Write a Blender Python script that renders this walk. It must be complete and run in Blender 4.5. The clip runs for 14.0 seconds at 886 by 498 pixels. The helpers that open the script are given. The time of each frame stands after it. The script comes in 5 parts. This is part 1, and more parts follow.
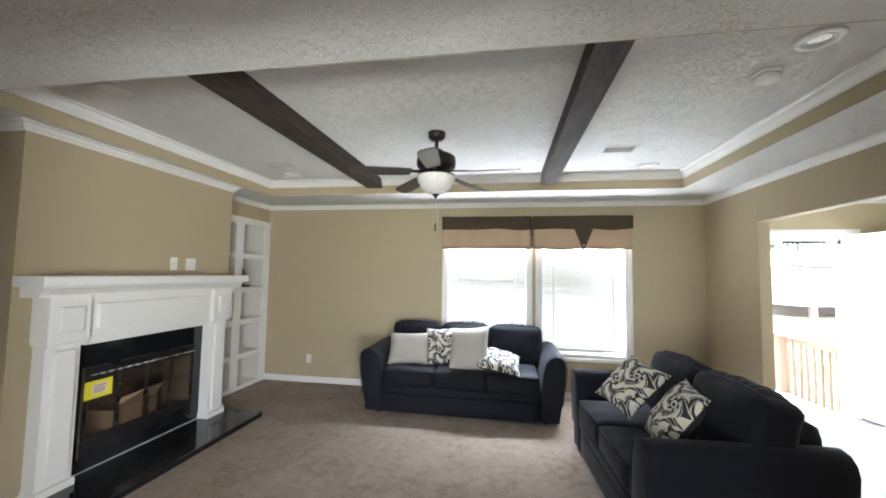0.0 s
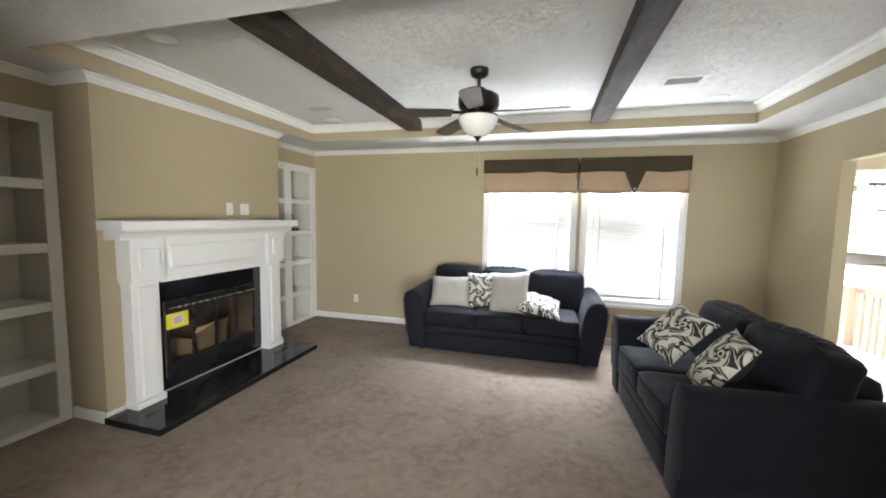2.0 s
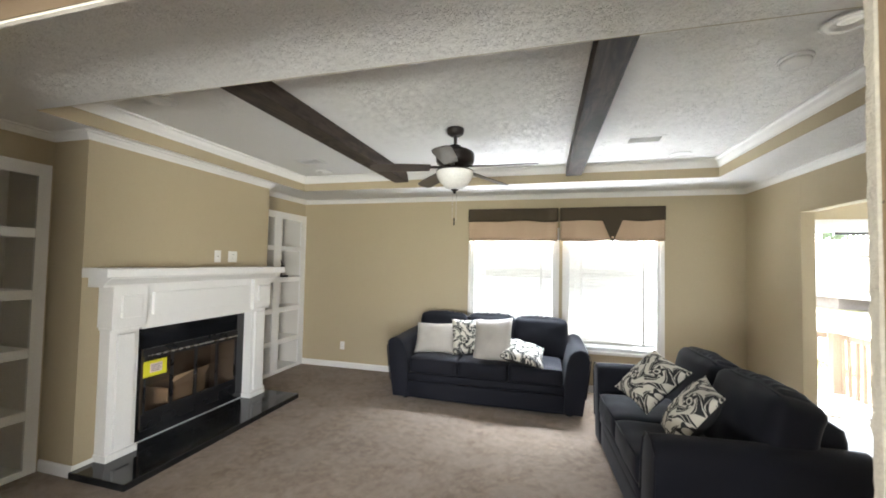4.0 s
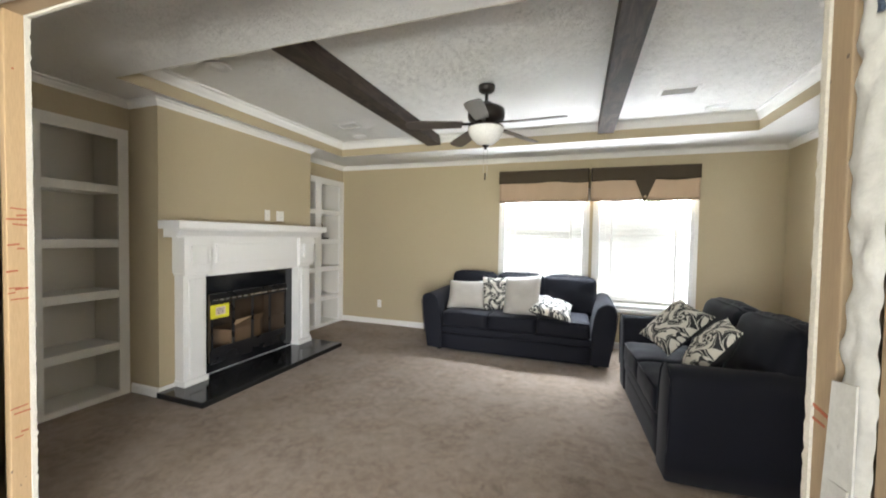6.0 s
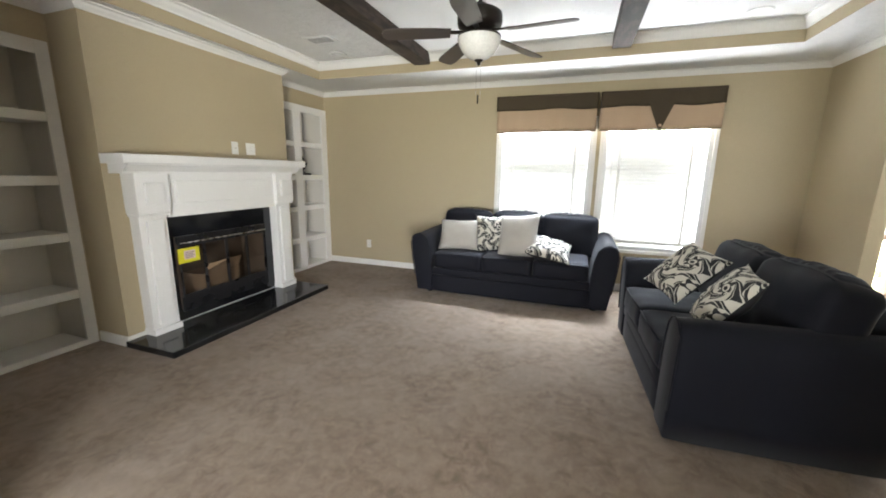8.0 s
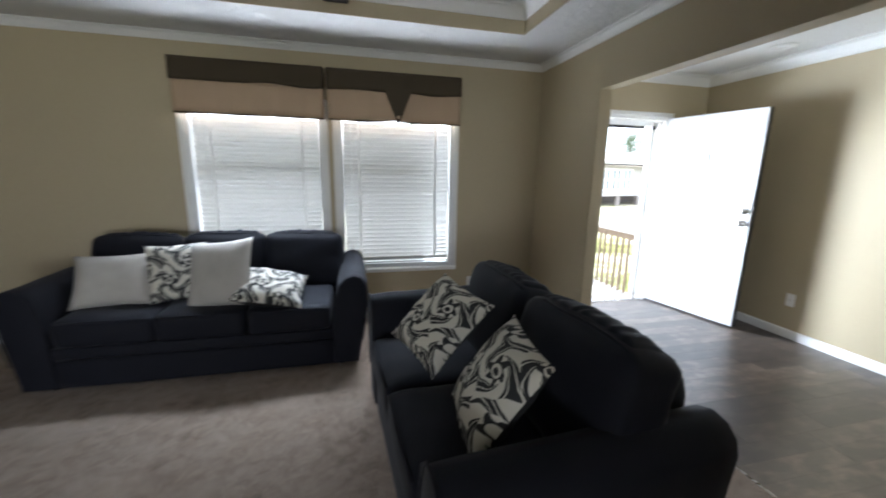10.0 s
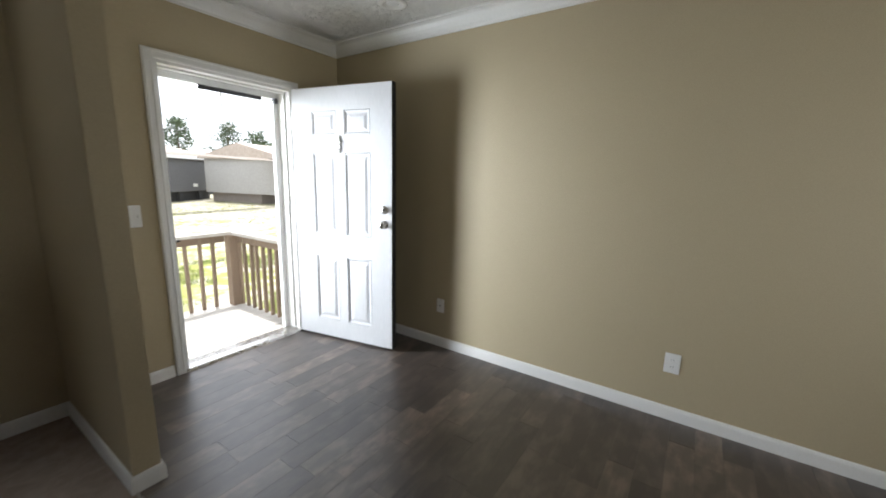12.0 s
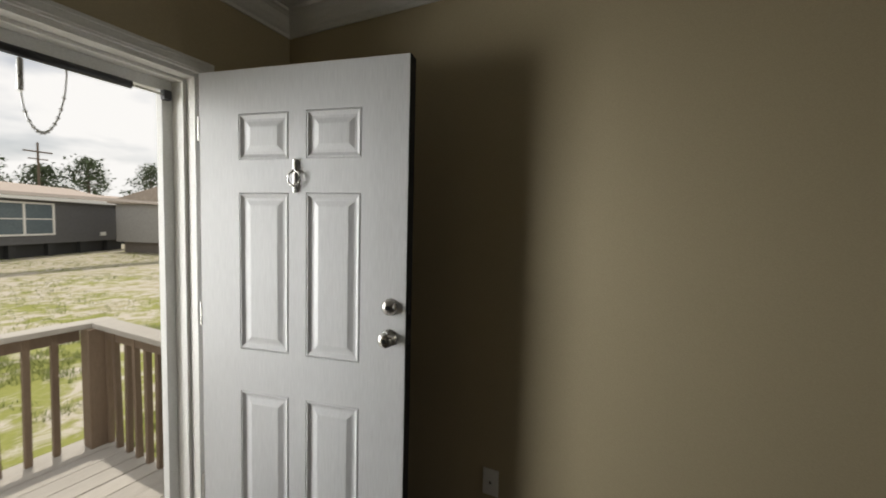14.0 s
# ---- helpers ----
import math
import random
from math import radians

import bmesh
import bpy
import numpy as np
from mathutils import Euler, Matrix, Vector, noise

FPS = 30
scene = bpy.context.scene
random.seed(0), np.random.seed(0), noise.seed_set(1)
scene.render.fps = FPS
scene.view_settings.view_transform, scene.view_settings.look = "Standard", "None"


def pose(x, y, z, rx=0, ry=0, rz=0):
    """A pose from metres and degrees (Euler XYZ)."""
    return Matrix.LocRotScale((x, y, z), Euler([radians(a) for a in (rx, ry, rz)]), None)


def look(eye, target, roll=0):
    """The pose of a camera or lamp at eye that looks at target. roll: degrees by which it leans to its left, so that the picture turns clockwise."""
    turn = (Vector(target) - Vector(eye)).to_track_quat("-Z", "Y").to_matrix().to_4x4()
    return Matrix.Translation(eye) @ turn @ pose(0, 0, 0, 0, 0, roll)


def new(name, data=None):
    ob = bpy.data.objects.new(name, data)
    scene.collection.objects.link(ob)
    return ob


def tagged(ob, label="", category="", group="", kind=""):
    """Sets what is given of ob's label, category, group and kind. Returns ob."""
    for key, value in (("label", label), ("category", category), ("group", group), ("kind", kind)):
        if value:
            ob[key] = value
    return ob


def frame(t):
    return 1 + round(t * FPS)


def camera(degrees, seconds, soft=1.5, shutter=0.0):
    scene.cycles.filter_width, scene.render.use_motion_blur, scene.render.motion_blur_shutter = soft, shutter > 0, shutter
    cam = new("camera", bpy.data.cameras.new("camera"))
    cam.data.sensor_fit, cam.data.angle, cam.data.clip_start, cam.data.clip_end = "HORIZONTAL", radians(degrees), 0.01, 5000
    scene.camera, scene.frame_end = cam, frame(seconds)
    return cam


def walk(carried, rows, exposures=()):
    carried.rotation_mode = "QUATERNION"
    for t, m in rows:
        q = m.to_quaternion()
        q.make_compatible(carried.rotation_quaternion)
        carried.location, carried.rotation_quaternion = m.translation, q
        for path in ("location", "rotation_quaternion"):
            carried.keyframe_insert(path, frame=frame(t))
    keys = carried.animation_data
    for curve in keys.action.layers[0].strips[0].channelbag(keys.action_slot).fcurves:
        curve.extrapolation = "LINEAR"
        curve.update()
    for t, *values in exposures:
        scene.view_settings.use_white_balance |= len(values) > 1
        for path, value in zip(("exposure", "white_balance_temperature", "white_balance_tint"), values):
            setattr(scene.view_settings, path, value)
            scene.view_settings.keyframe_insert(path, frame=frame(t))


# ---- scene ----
cam = camera(98.9, 14.0, soft=1.8, shutter=0.3)
PATH = [
    (0, (0.196, 0.154, 1.531), (-0.13, 2.123, 1.659), 0.9),
    (0.5, (0.165, 0.143, 1.514), (-0.192, 2.107, 1.635), 0.9),
    (1, (0.153, 0.162, 1.421), (-0.317, 2.106, 1.43), 1.0),
    (1.5, (0.166, 0.167, 1.437), (-0.355, 2.091, 1.279), 0.9),
    (2, (0.188, 0.154, 1.54), (-0.339, 2.076, 1.371), 1.0),
    (2.5, (0.226, 0.153, 1.589), (-0.294, 2.083, 1.519), 1.0),
    (3, (0.264, 0.208, 1.578), (-0.249, 2.141, 1.614), 1.0),
    (5.3, (0.429, -0.095, 1.472), (-0.122, 1.826, 1.551), 1.0),
    (5.5, (0.392, -0.102, 1.442), (-0.179, 1.813, 1.518), 1.0),
    (6, (0.406, -0.085, 1.377), (-0.265, 1.798, 1.313), 1.0),
    (6.5, (0.402, -0.074, 1.333), (-0.275, 1.785, 1.039), 0.9),
    (7, (0.398, -0.049, 1.339), (-0.276, 1.795, 0.955), 1.0),
    (7.2, (0.389, -0.01, 1.348), (-0.286, 1.832, 0.958), 0.9),
    (9.3, (0.383, 1.088, 1.414), (0.132, 3.03, 1.008), 0.9),
    (9.5, (0.496, 1.244, 1.423), (0.435, 3.202, 1.018), 1.1),
    (10, (0.709, 1.517, 1.436), (1.177, 3.42, 1.038), 1.1),
    (10.5, (1.005, 1.722, 1.41), (2.085, 3.359, 1.017), 1.0),
    (11, (1.4, 1.877, 1.388), (2.808, 3.246, 1.012), 1.1),
    (11.5, (1.712, 2.095, 1.415), (3.251, 3.317, 1.042), 1.1),
    (12, (2.119, 2.304, 1.384), (3.751, 3.4, 1.013), 1.4),
    (12.5, (2.347, 2.628, 1.388), (4.013, 3.672, 1.023), 1.3),
    (13, (2.587, 2.909, 1.411), (4.261, 3.952, 1.081), 1.2),
    (13.5, (2.884, 3.205, 1.448), (4.605, 4.195, 1.204), 1.4),
    (14, (3.077, 3.499, 1.439), (4.877, 4.362, 1.316), 1.4),
]
EXPOSURES = [(0.0, 2.70, 5800, 10), (1.5, 2.82, 5900, 10), (7.2, 2.85, 6050, 10), (9.5, 2.7, 5850, 10), (10.0, 1.55, 5600, 10), (10.5, 1.1, 5600, 10), (11.0, 1.15, 6000, 10), (12.0, 0.55, 6100, 10), (13.0, -0.35, 6450, 10), (14.0, -0.95, 6900, 10)]
walk(cam, [(t, look(eye, target, roll)) for t, eye, target, roll in PATH], EXPOSURES)

# ---- world, sun, large lights ----
SUN_EL, SUN_AZ = 78.0, 20.0
world = bpy.data.worlds.new("sky")
scene.world = world
world.use_nodes = True
wn, wl = world.node_tree.nodes, world.node_tree.links
wn.clear()
sky = wn.new("ShaderNodeTexSky")
sky.sky_type = "NISHITA"
sky.sun_disc = False
sky.sun_elevation, sky.sun_rotation = radians(SUN_EL), radians(SUN_AZ)
sky.air_density, sky.dust_density = 1.0, 2.0
wtc = wn.new("ShaderNodeTexCoord")
wmap = wn.new("ShaderNodeMapping")
wmap.inputs["Scale"].default_value = (1.0, 1.0, 3.2)
wnoise = wn.new("ShaderNodeTexNoise")
wnoise.inputs["Scale"].default_value = 3.2
wnoise.inputs["Detail"].default_value = 7.0
wramp = wn.new("ShaderNodeValToRGB")
wramp.color_ramp.elements[0].position, wramp.color_ramp.elements[1].position = 0.24, 0.47
wmix = wn.new("ShaderNodeMixRGB")
wmix.inputs[2].default_value = (12.5, 12.7, 13.0, 1)
wbg = wn.new("ShaderNodeBackground")
wbg.inputs["Strength"].default_value = 0.145
wout = wn.new("ShaderNodeOutputWorld")
wl.new(wtc.outputs["Generated"], wmap.inputs["Vector"])
wl.new(wmap.outputs["Vector"], wnoise.inputs["Vector"])
wl.new(wnoise.outputs["Fac"], wramp.inputs["Fac"])
wl.new(wramp.outputs["Color"], wmix.inputs["Fac"])
wl.new(sky.outputs["Color"], wmix.inputs[1])
wl.new(wmix.outputs["Color"], wbg.inputs["Color"])
wl.new(wbg.outputs["Background"], wout.inputs["Surface"])

sun = new("sun", bpy.data.lights.new("sun", "SUN"))
sun.data.energy, sun.data.angle, sun.data.color = 4.2, radians(0.5), (1.0, 0.96, 0.90)
_el, _az = radians(SUN_EL), radians(SUN_AZ)
sun.matrix_world = look((0, 0, 30), Vector((0, 0, 30)) - Vector((math.sin(_az) * math.cos(_el), math.cos(_az) * math.cos(_el), math.sin(_el))))


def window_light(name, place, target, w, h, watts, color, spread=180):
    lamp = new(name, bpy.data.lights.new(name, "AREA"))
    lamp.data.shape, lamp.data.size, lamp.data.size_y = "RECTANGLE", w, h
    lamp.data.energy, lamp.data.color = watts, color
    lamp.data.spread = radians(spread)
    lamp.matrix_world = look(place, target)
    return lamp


W = 5.148          # inner face of the front wall
RX = 2.566         # living side of the wall to the entry
EX = 4.58          # end wall of the entry
LX = -3.19         # left wall
CEIL = 2.46
YB = -3.6          # back of the kitchen half
MY = 0.785         # living side of the joint between the two halves
KY = 0.52          # kitchen side of that joint
WIN = [(-0.60, 0.50), (0.61, 1.70)]
SILL, HEAD = 0.50, 2.00
# added lamps standing in for sky above the two windows and sunlit ground below
window_light("sky_light", (0.55, W + 1.35, 3.25), (0.55, W, 1.3), 3.4, 1.3, 4, (0.90, 0.95, 1.0))
window_light("ground_fill_lamp", (0.75, W + 0.75, -0.10), (0.75, W - 1.6, 2.6), 3.6, 0.9, 58, (0.97, 0.98, 1.0), 130)
# added strip lamps hidden behind the valances, brightening the carpet like window light
for x0, x1 in WIN:
    window_light("window_light", ((x0 + x1) / 2, W - 0.045, 1.915), ((x0 + x1) / 2, W - 1.0, 0.75), x1 - x0 - 0.06, 0.06, 6.0, (0.90, 0.95, 1.0), 85)
# added lamps at assumed, unseen kitchen openings, aimed up to brighten the ceiling
window_light("kitchen_fill_lamp", (2.3, YB + 0.02, 0.80), (-2.2, 1.5, 3.6), 2.2, 1.4, 37, (1.0, 0.97, 0.92), 130)
window_light("kitchen_fill_lamp", (-1.6, YB + 0.02, 0.95), (0.2, 1.0, 4.0), 1.6, 1.2, 16, (1.0, 0.97, 0.92), 130)
# added lamps brightening the entry: daylight stand-in on the porch, assumed passage at its end
window_light("porch_fill_lamp", (2.30, 6.65, 1.30), (3.72, 2.00, 1.15), 1.2, 2.2, 108, (0.93, 0.97, 1.0), 84)
window_light("passage_fill_lamp", (3.55, MY - 0.02, 1.35), (3.55, 4, 1.3), 1.3, 1.3, 6, (0.95, 0.98, 1.0))

# ---- materials ----


def nodes_of(name):
    m = bpy.data.materials.new(name)
    m.use_nodes = True
    nt = m.node_tree
    return m, nt, nt.nodes["Principled BSDF"]


def coords(nt, stretch=(1, 1, 1), world_space=True):
    if world_space:
        src = nt.nodes.new("ShaderNodeNewGeometry").outputs["Position"]
    else:
        src = nt.nodes.new("ShaderNodeTexCoord").outputs["Object"]
    mp = nt.nodes.new("ShaderNodeMapping")
    mp.inputs["Scale"].default_value = stretch
    nt.links.new(src, mp.inputs["Vector"])
    return mp.outputs["Vector"]


def noise_fac(nt, vec, scale, detail=4.0, rough=0.55, distort=0.0):
    n = nt.nodes.new("ShaderNodeTexNoise")
    n.inputs["Scale"].default_value = scale
    n.inputs["Detail"].default_value = detail
    n.inputs["Roughness"].default_value = rough
    n.inputs["Distortion"].default_value = distort
    nt.links.new(vec, n.inputs["Vector"])
    return n.outputs["Fac"]


def ramp(nt, fac, stops):
    r = nt.nodes.new("ShaderNodeValToRGB")
    els = r.color_ramp.elements
    while len(els) < len(stops):
        els.new(0.5)
    for e, (p, c) in zip(els, stops):
        e.position, e.color = p, (*c, 1)
    nt.links.new(fac, r.inputs["Fac"])
    return r.outputs["Color"]


def mixc(nt, fac, a, b, mode="MIX"):
    m = nt.nodes.new("ShaderNodeMixRGB")
    m.blend_type = mode
    for sock, v in ((m.inputs[0], fac), (m.inputs[1], a), (m.inputs[2], b)):
        if isinstance(v, (int, float)):
            sock.default_value = v
        elif isinstance(v, tuple):
            sock.default_value = (*v, 1)
        else:
            nt.links.new(v, sock)
    return m.outputs[0]


def bump(nt, bsdf, height, strength, distance):
    b = nt.nodes.new("ShaderNodeBump")
    b.inputs["Strength"].default_value = strength
    b.inputs["Distance"].default_value = distance
    nt.links.new(height, b.inputs["Height"])
    nt.links.new(b.outputs["Normal"], bsdf.inputs["Normal"])


def surf(name, c1, c2, scale=3.0, rough=0.6, fine=120.0, bumps=0.2, dist=0.002, metal=0.0, stretch=(1, 1, 1), world_space=True, rnd=0.0, sheen=0.0, spec=0.5, rough_var=0.08):
    """A surface with two scales of colour, uneven gloss and fine relief."""
    m, nt, b = nodes_of(name)
    vec = coords(nt, stretch, world_space)
    big, small = noise_fac(nt, vec, scale, 3), noise_fac(nt, vec, fine, 4)
    col = mixc(nt, big, c1, c2)
    dark = tuple(c * 0.8 for c in c1)
    col = mixc(nt, ramp(nt, small, [(0.35, (0.45, 0.45, 0.45)), (0.65, (0, 0, 0))]), col, dark)
    if rnd:
        info = nt.nodes.new("ShaderNodeObjectInfo")
        hsv = nt.nodes.new("ShaderNodeHueSaturation")
        mr = nt.nodes.new("ShaderNodeMapRange")
        mr.inputs["To Min"].default_value, mr.inputs["To Max"].default_value = 1 - rnd, 1 + rnd
        nt.links.new(info.outputs["Random"], mr.inputs["Value"])
        nt.links.new(mr.outputs["Result"], hsv.inputs["Value"])
        nt.links.new(col, hsv.inputs["Color"])
        col = hsv.outputs["Color"]
    nt.links.new(col, b.inputs["Base Color"])
    rr = nt.nodes.new("ShaderNodeMapRange")
    rr.inputs["To Min"].default_value, rr.inputs["To Max"].default_value = max(0.02, rough - rough_var), min(1, rough + rough_var)
    nt.links.new(big, rr.inputs["Value"])
    nt.links.new(rr.outputs["Result"], b.inputs["Roughness"])
    b.inputs["Metallic"].default_value = metal
    b.inputs["Specular IOR Level"].default_value = spec
    if sheen:
        b.inputs["Sheen Weight"].default_value = sheen
        b.inputs["Sheen Roughness"].default_value = 0.45
    if bumps:
        bump(nt, b, small, bumps, dist)
    return m


M_WALL = surf("beige_wall_paint", (0.432, 0.361, 0.232), (0.462, 0.386, 0.252), 1.2, 0.62, 260, 0.12, 0.0006, rough_var=0.05)
M_WHITE = surf("white_trim_paint", (0.78, 0.77, 0.74), (0.83, 0.82, 0.79), 2.0, 0.38, 180, 0.06, 0.0005)
M_SHELF_BACK = surf("shelf_back_paint", (0.66, 0.63, 0.57), (0.70, 0.67, 0.61), 2.0, 0.6, 180, 0.06, 0.0005)
M_BLACK = surf("black_metal", (0.008, 0.008, 0.009), (0.013, 0.013, 0.014), 5, 0.28, 300, 0.1, 0.0004)
M_HEARTH = surf("black_hearth_tile", (0.007, 0.008, 0.009), (0.011, 0.011, 0.013), 6, 0.10, 90, 0.03, 0.0006, rough_var=0.04)
M_NAVY = surf("charcoal_navy_fabric", (0.0075, 0.0080, 0.0120), (0.0110, 0.0116, 0.0170), 4, 0.7, 700, 0.35, 0.0008, sheen=0.06, world_space=False, spec=0.15)
M_CREAM = surf("cream_linen", (0.40, 0.375, 0.335), (0.47, 0.44, 0.39), 6, 0.9, 600, 0.4, 0.0008, world_space=False, sheen=0.1)
M_DUCT_SHADE = surf("grey_duct_shade", (0.20, 0.20, 0.20), (0.26, 0.26, 0.26), 6, 0.7, 200, 0.05, 0.0003)
M_PILLOW_BACK = surf("black_pillow_backing", (0.012, 0.012, 0.013), (0.018, 0.018, 0.020), 6, 0.85, 600, 0.3, 0.0008, world_space=False)
M_VAL_DARK = surf("dark_brown_valance_cloth", (0.045, 0.031, 0.015), (0.062, 0.044, 0.022), 6, 0.85, 500, 0.3, 0.0008)
M_VAL_TAN = surf("tan_valance_cloth", (0.44, 0.315, 0.205), (0.50, 0.365, 0.245), 5, 0.85, 500, 0.3, 0.0008)
M_BRONZE = surf("dark_bronze", (0.020, 0.016, 0.014), (0.030, 0.024, 0.020), 8, 0.35, 200, 0.05, 0.0004, metal=0.6)
M_NICKEL = surf("satin_nickel", (0.55, 0.53, 0.50), (0.62, 0.60, 0.57), 20, 0.28, 300, 0.05, 0.0003, metal=1.0)
M_PLASTIC = surf("white_plastic", (0.76, 0.75, 0.72), (0.80, 0.79, 0.76), 6, 0.35, 200, 0.02, 0.0003)
M_VINYLW = surf("white_window_vinyl", (0.80, 0.80, 0.79), (0.85, 0.85, 0.84), 3, 0.35, 200, 0.03, 0.0003)
M_DOOR = surf("white_door_skin", (0.62, 0.62, 0.625), (0.68, 0.68, 0.685), 3, 0.42, 40, 0.6, 0.0012, stretch=(7, 7, 0.35), world_space=False)
M_RUBBER = surf("black_weatherstrip", (0.012, 0.012, 0.012), (0.02, 0.02, 0.02), 8, 0.7, 200, 0.1, 0.0005)
M_STUD = surf("raw_pine_lumber", (0.42, 0.28, 0.14), (0.50, 0.35, 0.20), 4, 0.8, 70, 0.35, 0.0015, stretch=(5, 5, 0.4))
M_STUD2 = surf("weathered_pine_lumber", (0.31, 0.22, 0.135), (0.38, 0.28, 0.175), 4, 0.8, 70, 0.35, 0.0015, stretch=(5, 5, 0.4))
M_REDINK = surf("red_lumber_stain", (0.30, 0.07, 0.03), (0.38, 0.12, 0.06), 9, 0.85, 150, 0.2, 0.0005)
M_GYPSUM = surf("torn_gypsum_edge", (0.60, 0.56, 0.48), (0.70, 0.66, 0.58), 14, 0.95, 150, 0.9, 0.004)
M_FOAM = surf("white_house_wrap", (0.50, 0.49, 0.46), (0.60, 0.59, 0.56), 9, 0.6, 60, 0.4, 0.004)
M_DECK = surf("weathered_deck_wood", (0.43, 0.40, 0.36), (0.54, 0.51, 0.46), 2.5, 0.85, 60, 0.4, 0.002, stretch=(0.4, 6, 6), rnd=0.10)
M_RAIL = surf("brown_deck_rail_wood", (0.185, 0.130, 0.090), (0.27, 0.205, 0.150), 3, 0.85, 60, 0.4, 0.002, stretch=(5, 5, 0.5), rnd=0.12)
M_SIDING = surf("dark_grey_siding", (0.115, 0.115, 0.12), (0.135, 0.135, 0.14), 0.6, 0.75, 8, 0.1, 0.002)
M_SIDING2 = surf("taupe_siding", (0.22, 0.19, 0.17), (0.26, 0.23, 0.21), 0.6, 0.75, 8, 0.1, 0.002)
M_SIDING3 = surf("light_grey_siding", (0.36, 0.35, 0.34), (0.42, 0.41, 0.40), 0.6, 0.75, 8, 0.1, 0.002)
M_ROOF = surf("pale_brown_shingles", (0.40, 0.33, 0.28), (0.50, 0.43, 0.37), 1.5, 0.9, 6, 0.5, 0.01)
M_DARKWIN = surf("dark_window_glass", (0.10, 0.13, 0.15), (0.18, 0.22, 0.24), 0.8, 0.08, 10, 0.0, 0.001)
# near-black colour that paints shade under the homes and in the joint gap
M_SHADOW = surf("painted_dark_shade", (0.03, 0.03, 0.03), (0.05, 0.05, 0.05), 2, 0.8, 20, 0.3, 0.01)
M_TREE = surf("pine_foliage", (0.075, 0.105, 0.055), (0.115, 0.15, 0.085), 0.8, 0.9, 8, 0.0, 0.01, rnd=0.15)
M_TRUNK = surf("grey_bark", (0.12, 0.09, 0.07), (0.18, 0.14, 0.11), 2, 0.95, 12, 0.5, 0.02)
M_CARD = surf("brown_cardboard", (0.34, 0.23, 0.13), (0.40, 0.28, 0.17), 3, 0.85, 120, 0.1, 0.0005)
M_YELLOW = surf("yellow_sticker", (0.70, 0.66, 0.02), (0.76, 0.72, 0.04), 8, 0.45, 200, 0.02, 0.0002)
M_PINK = surf("pale_pink_paper", (0.72, 0.56, 0.54), (0.78, 0.64, 0.62), 8, 0.6, 200, 0.02, 0.0002)
M_PRINT = surf("dark_print", (0.08, 0.05, 0.06), (0.12, 0.08, 0.09), 8, 0.6, 200, 0.02, 0.0002)
M_BLUE = surf("blue_plastic_wrap", (0.025, 0.04, 0.075), (0.07, 0.10, 0.14), 12, 0.4, 90, 0.3, 0.002)
M_GREEN = surf("lime_green_tape", (0.22, 0.55, 0.03), (0.28, 0.62, 0.05), 9, 0.5, 90, 0.2, 0.001)
M_STEELDARK = surf("dark_closer_metal", (0.03, 0.03, 0.035), (0.06, 0.06, 0.065), 9, 0.35, 90, 0.1, 0.001, metal=0.5)
M_FIREBRICK = surf("sooted_firebox_liner", (0.16, 0.12, 0.085), (0.24, 0.18, 0.125), 5, 0.9, 60, 0.4, 0.003)


def ceiling_material():
    m, nt, b = nodes_of("stomped_ceiling_texture")
    vec = coords(nt)
    warp = noise_fac(nt, coords(nt, (1, 1.0, 1)), 18.0, 2)
    big = noise_fac(nt, vec, 1.1, 2)
    st = noise_fac(nt, coords(nt, (1.0, 1.7, 1.0)), 34.0, 3, 0.55, 2.6)
    h = ramp(nt, st, [(0.48, (0, 0, 0)), (0.57, (1, 1, 1))])
    msk = ramp(nt, warp, [(0.36, (0.25, 0.25, 0.25)), (0.62, (1, 1, 1))])
    hh = mixc(nt, 1.0, h, msk, "MULTIPLY")
    nt.links.new(mixc(nt, big, (0.83, 0.82, 0.79), (0.88, 0.87, 0.84)), b.inputs["Base Color"])
    b.inputs["Roughness"].default_value = 0.9
    bump(nt, b, hh, 1.0, 0.011)
    return m


def carpet_material():
    m, nt, b = nodes_of("brown_frieze_carpet")
    vec = coords(nt)
    big = noise_fac(nt, vec, 3.0, 3, 0.6, 0.4)
    mid = noise_fac(nt, vec, 14.0, 5, 0.7, 0.5)
    fine = noise_fac(nt, vec, 260.0, 3, 0.7)
    base = mixc(nt, ramp(nt, mid, [(0.36, (0, 0, 0)), (0.64, (1, 1, 1))]), (0.195, 0.139, 0.095), (0.410, 0.312, 0.233))
    base = mixc(nt, ramp(nt, big, [(0.38, (0, 0, 0)), (0.62, (1, 1, 1))]), base, mixc(nt, 0.5, base, (0.47, 0.38, 0.305)))
    base = mixc(nt, ramp(nt, fine, [(0.38, (0.75, 0.75, 0.75)), (0.62, (0, 0, 0))]), base, (0.130, 0.094, 0.069))
    nt.links.new(base, b.inputs["Base Color"])
    b.inputs["Roughness"].default_value = 0.95
    b.inputs["Specular IOR Level"].default_value = 0.1
    b.inputs["Sheen Weight"].default_value = 0.25
    add = nt.nodes.new("ShaderNodeMath")
    add.operation = "ADD"
    nt.links.new(fine, add.inputs[0])
    nt.links.new(mid, add.inputs[1])
    bump(nt, b, add.outputs[0], 0.8, 0.006)
    return m


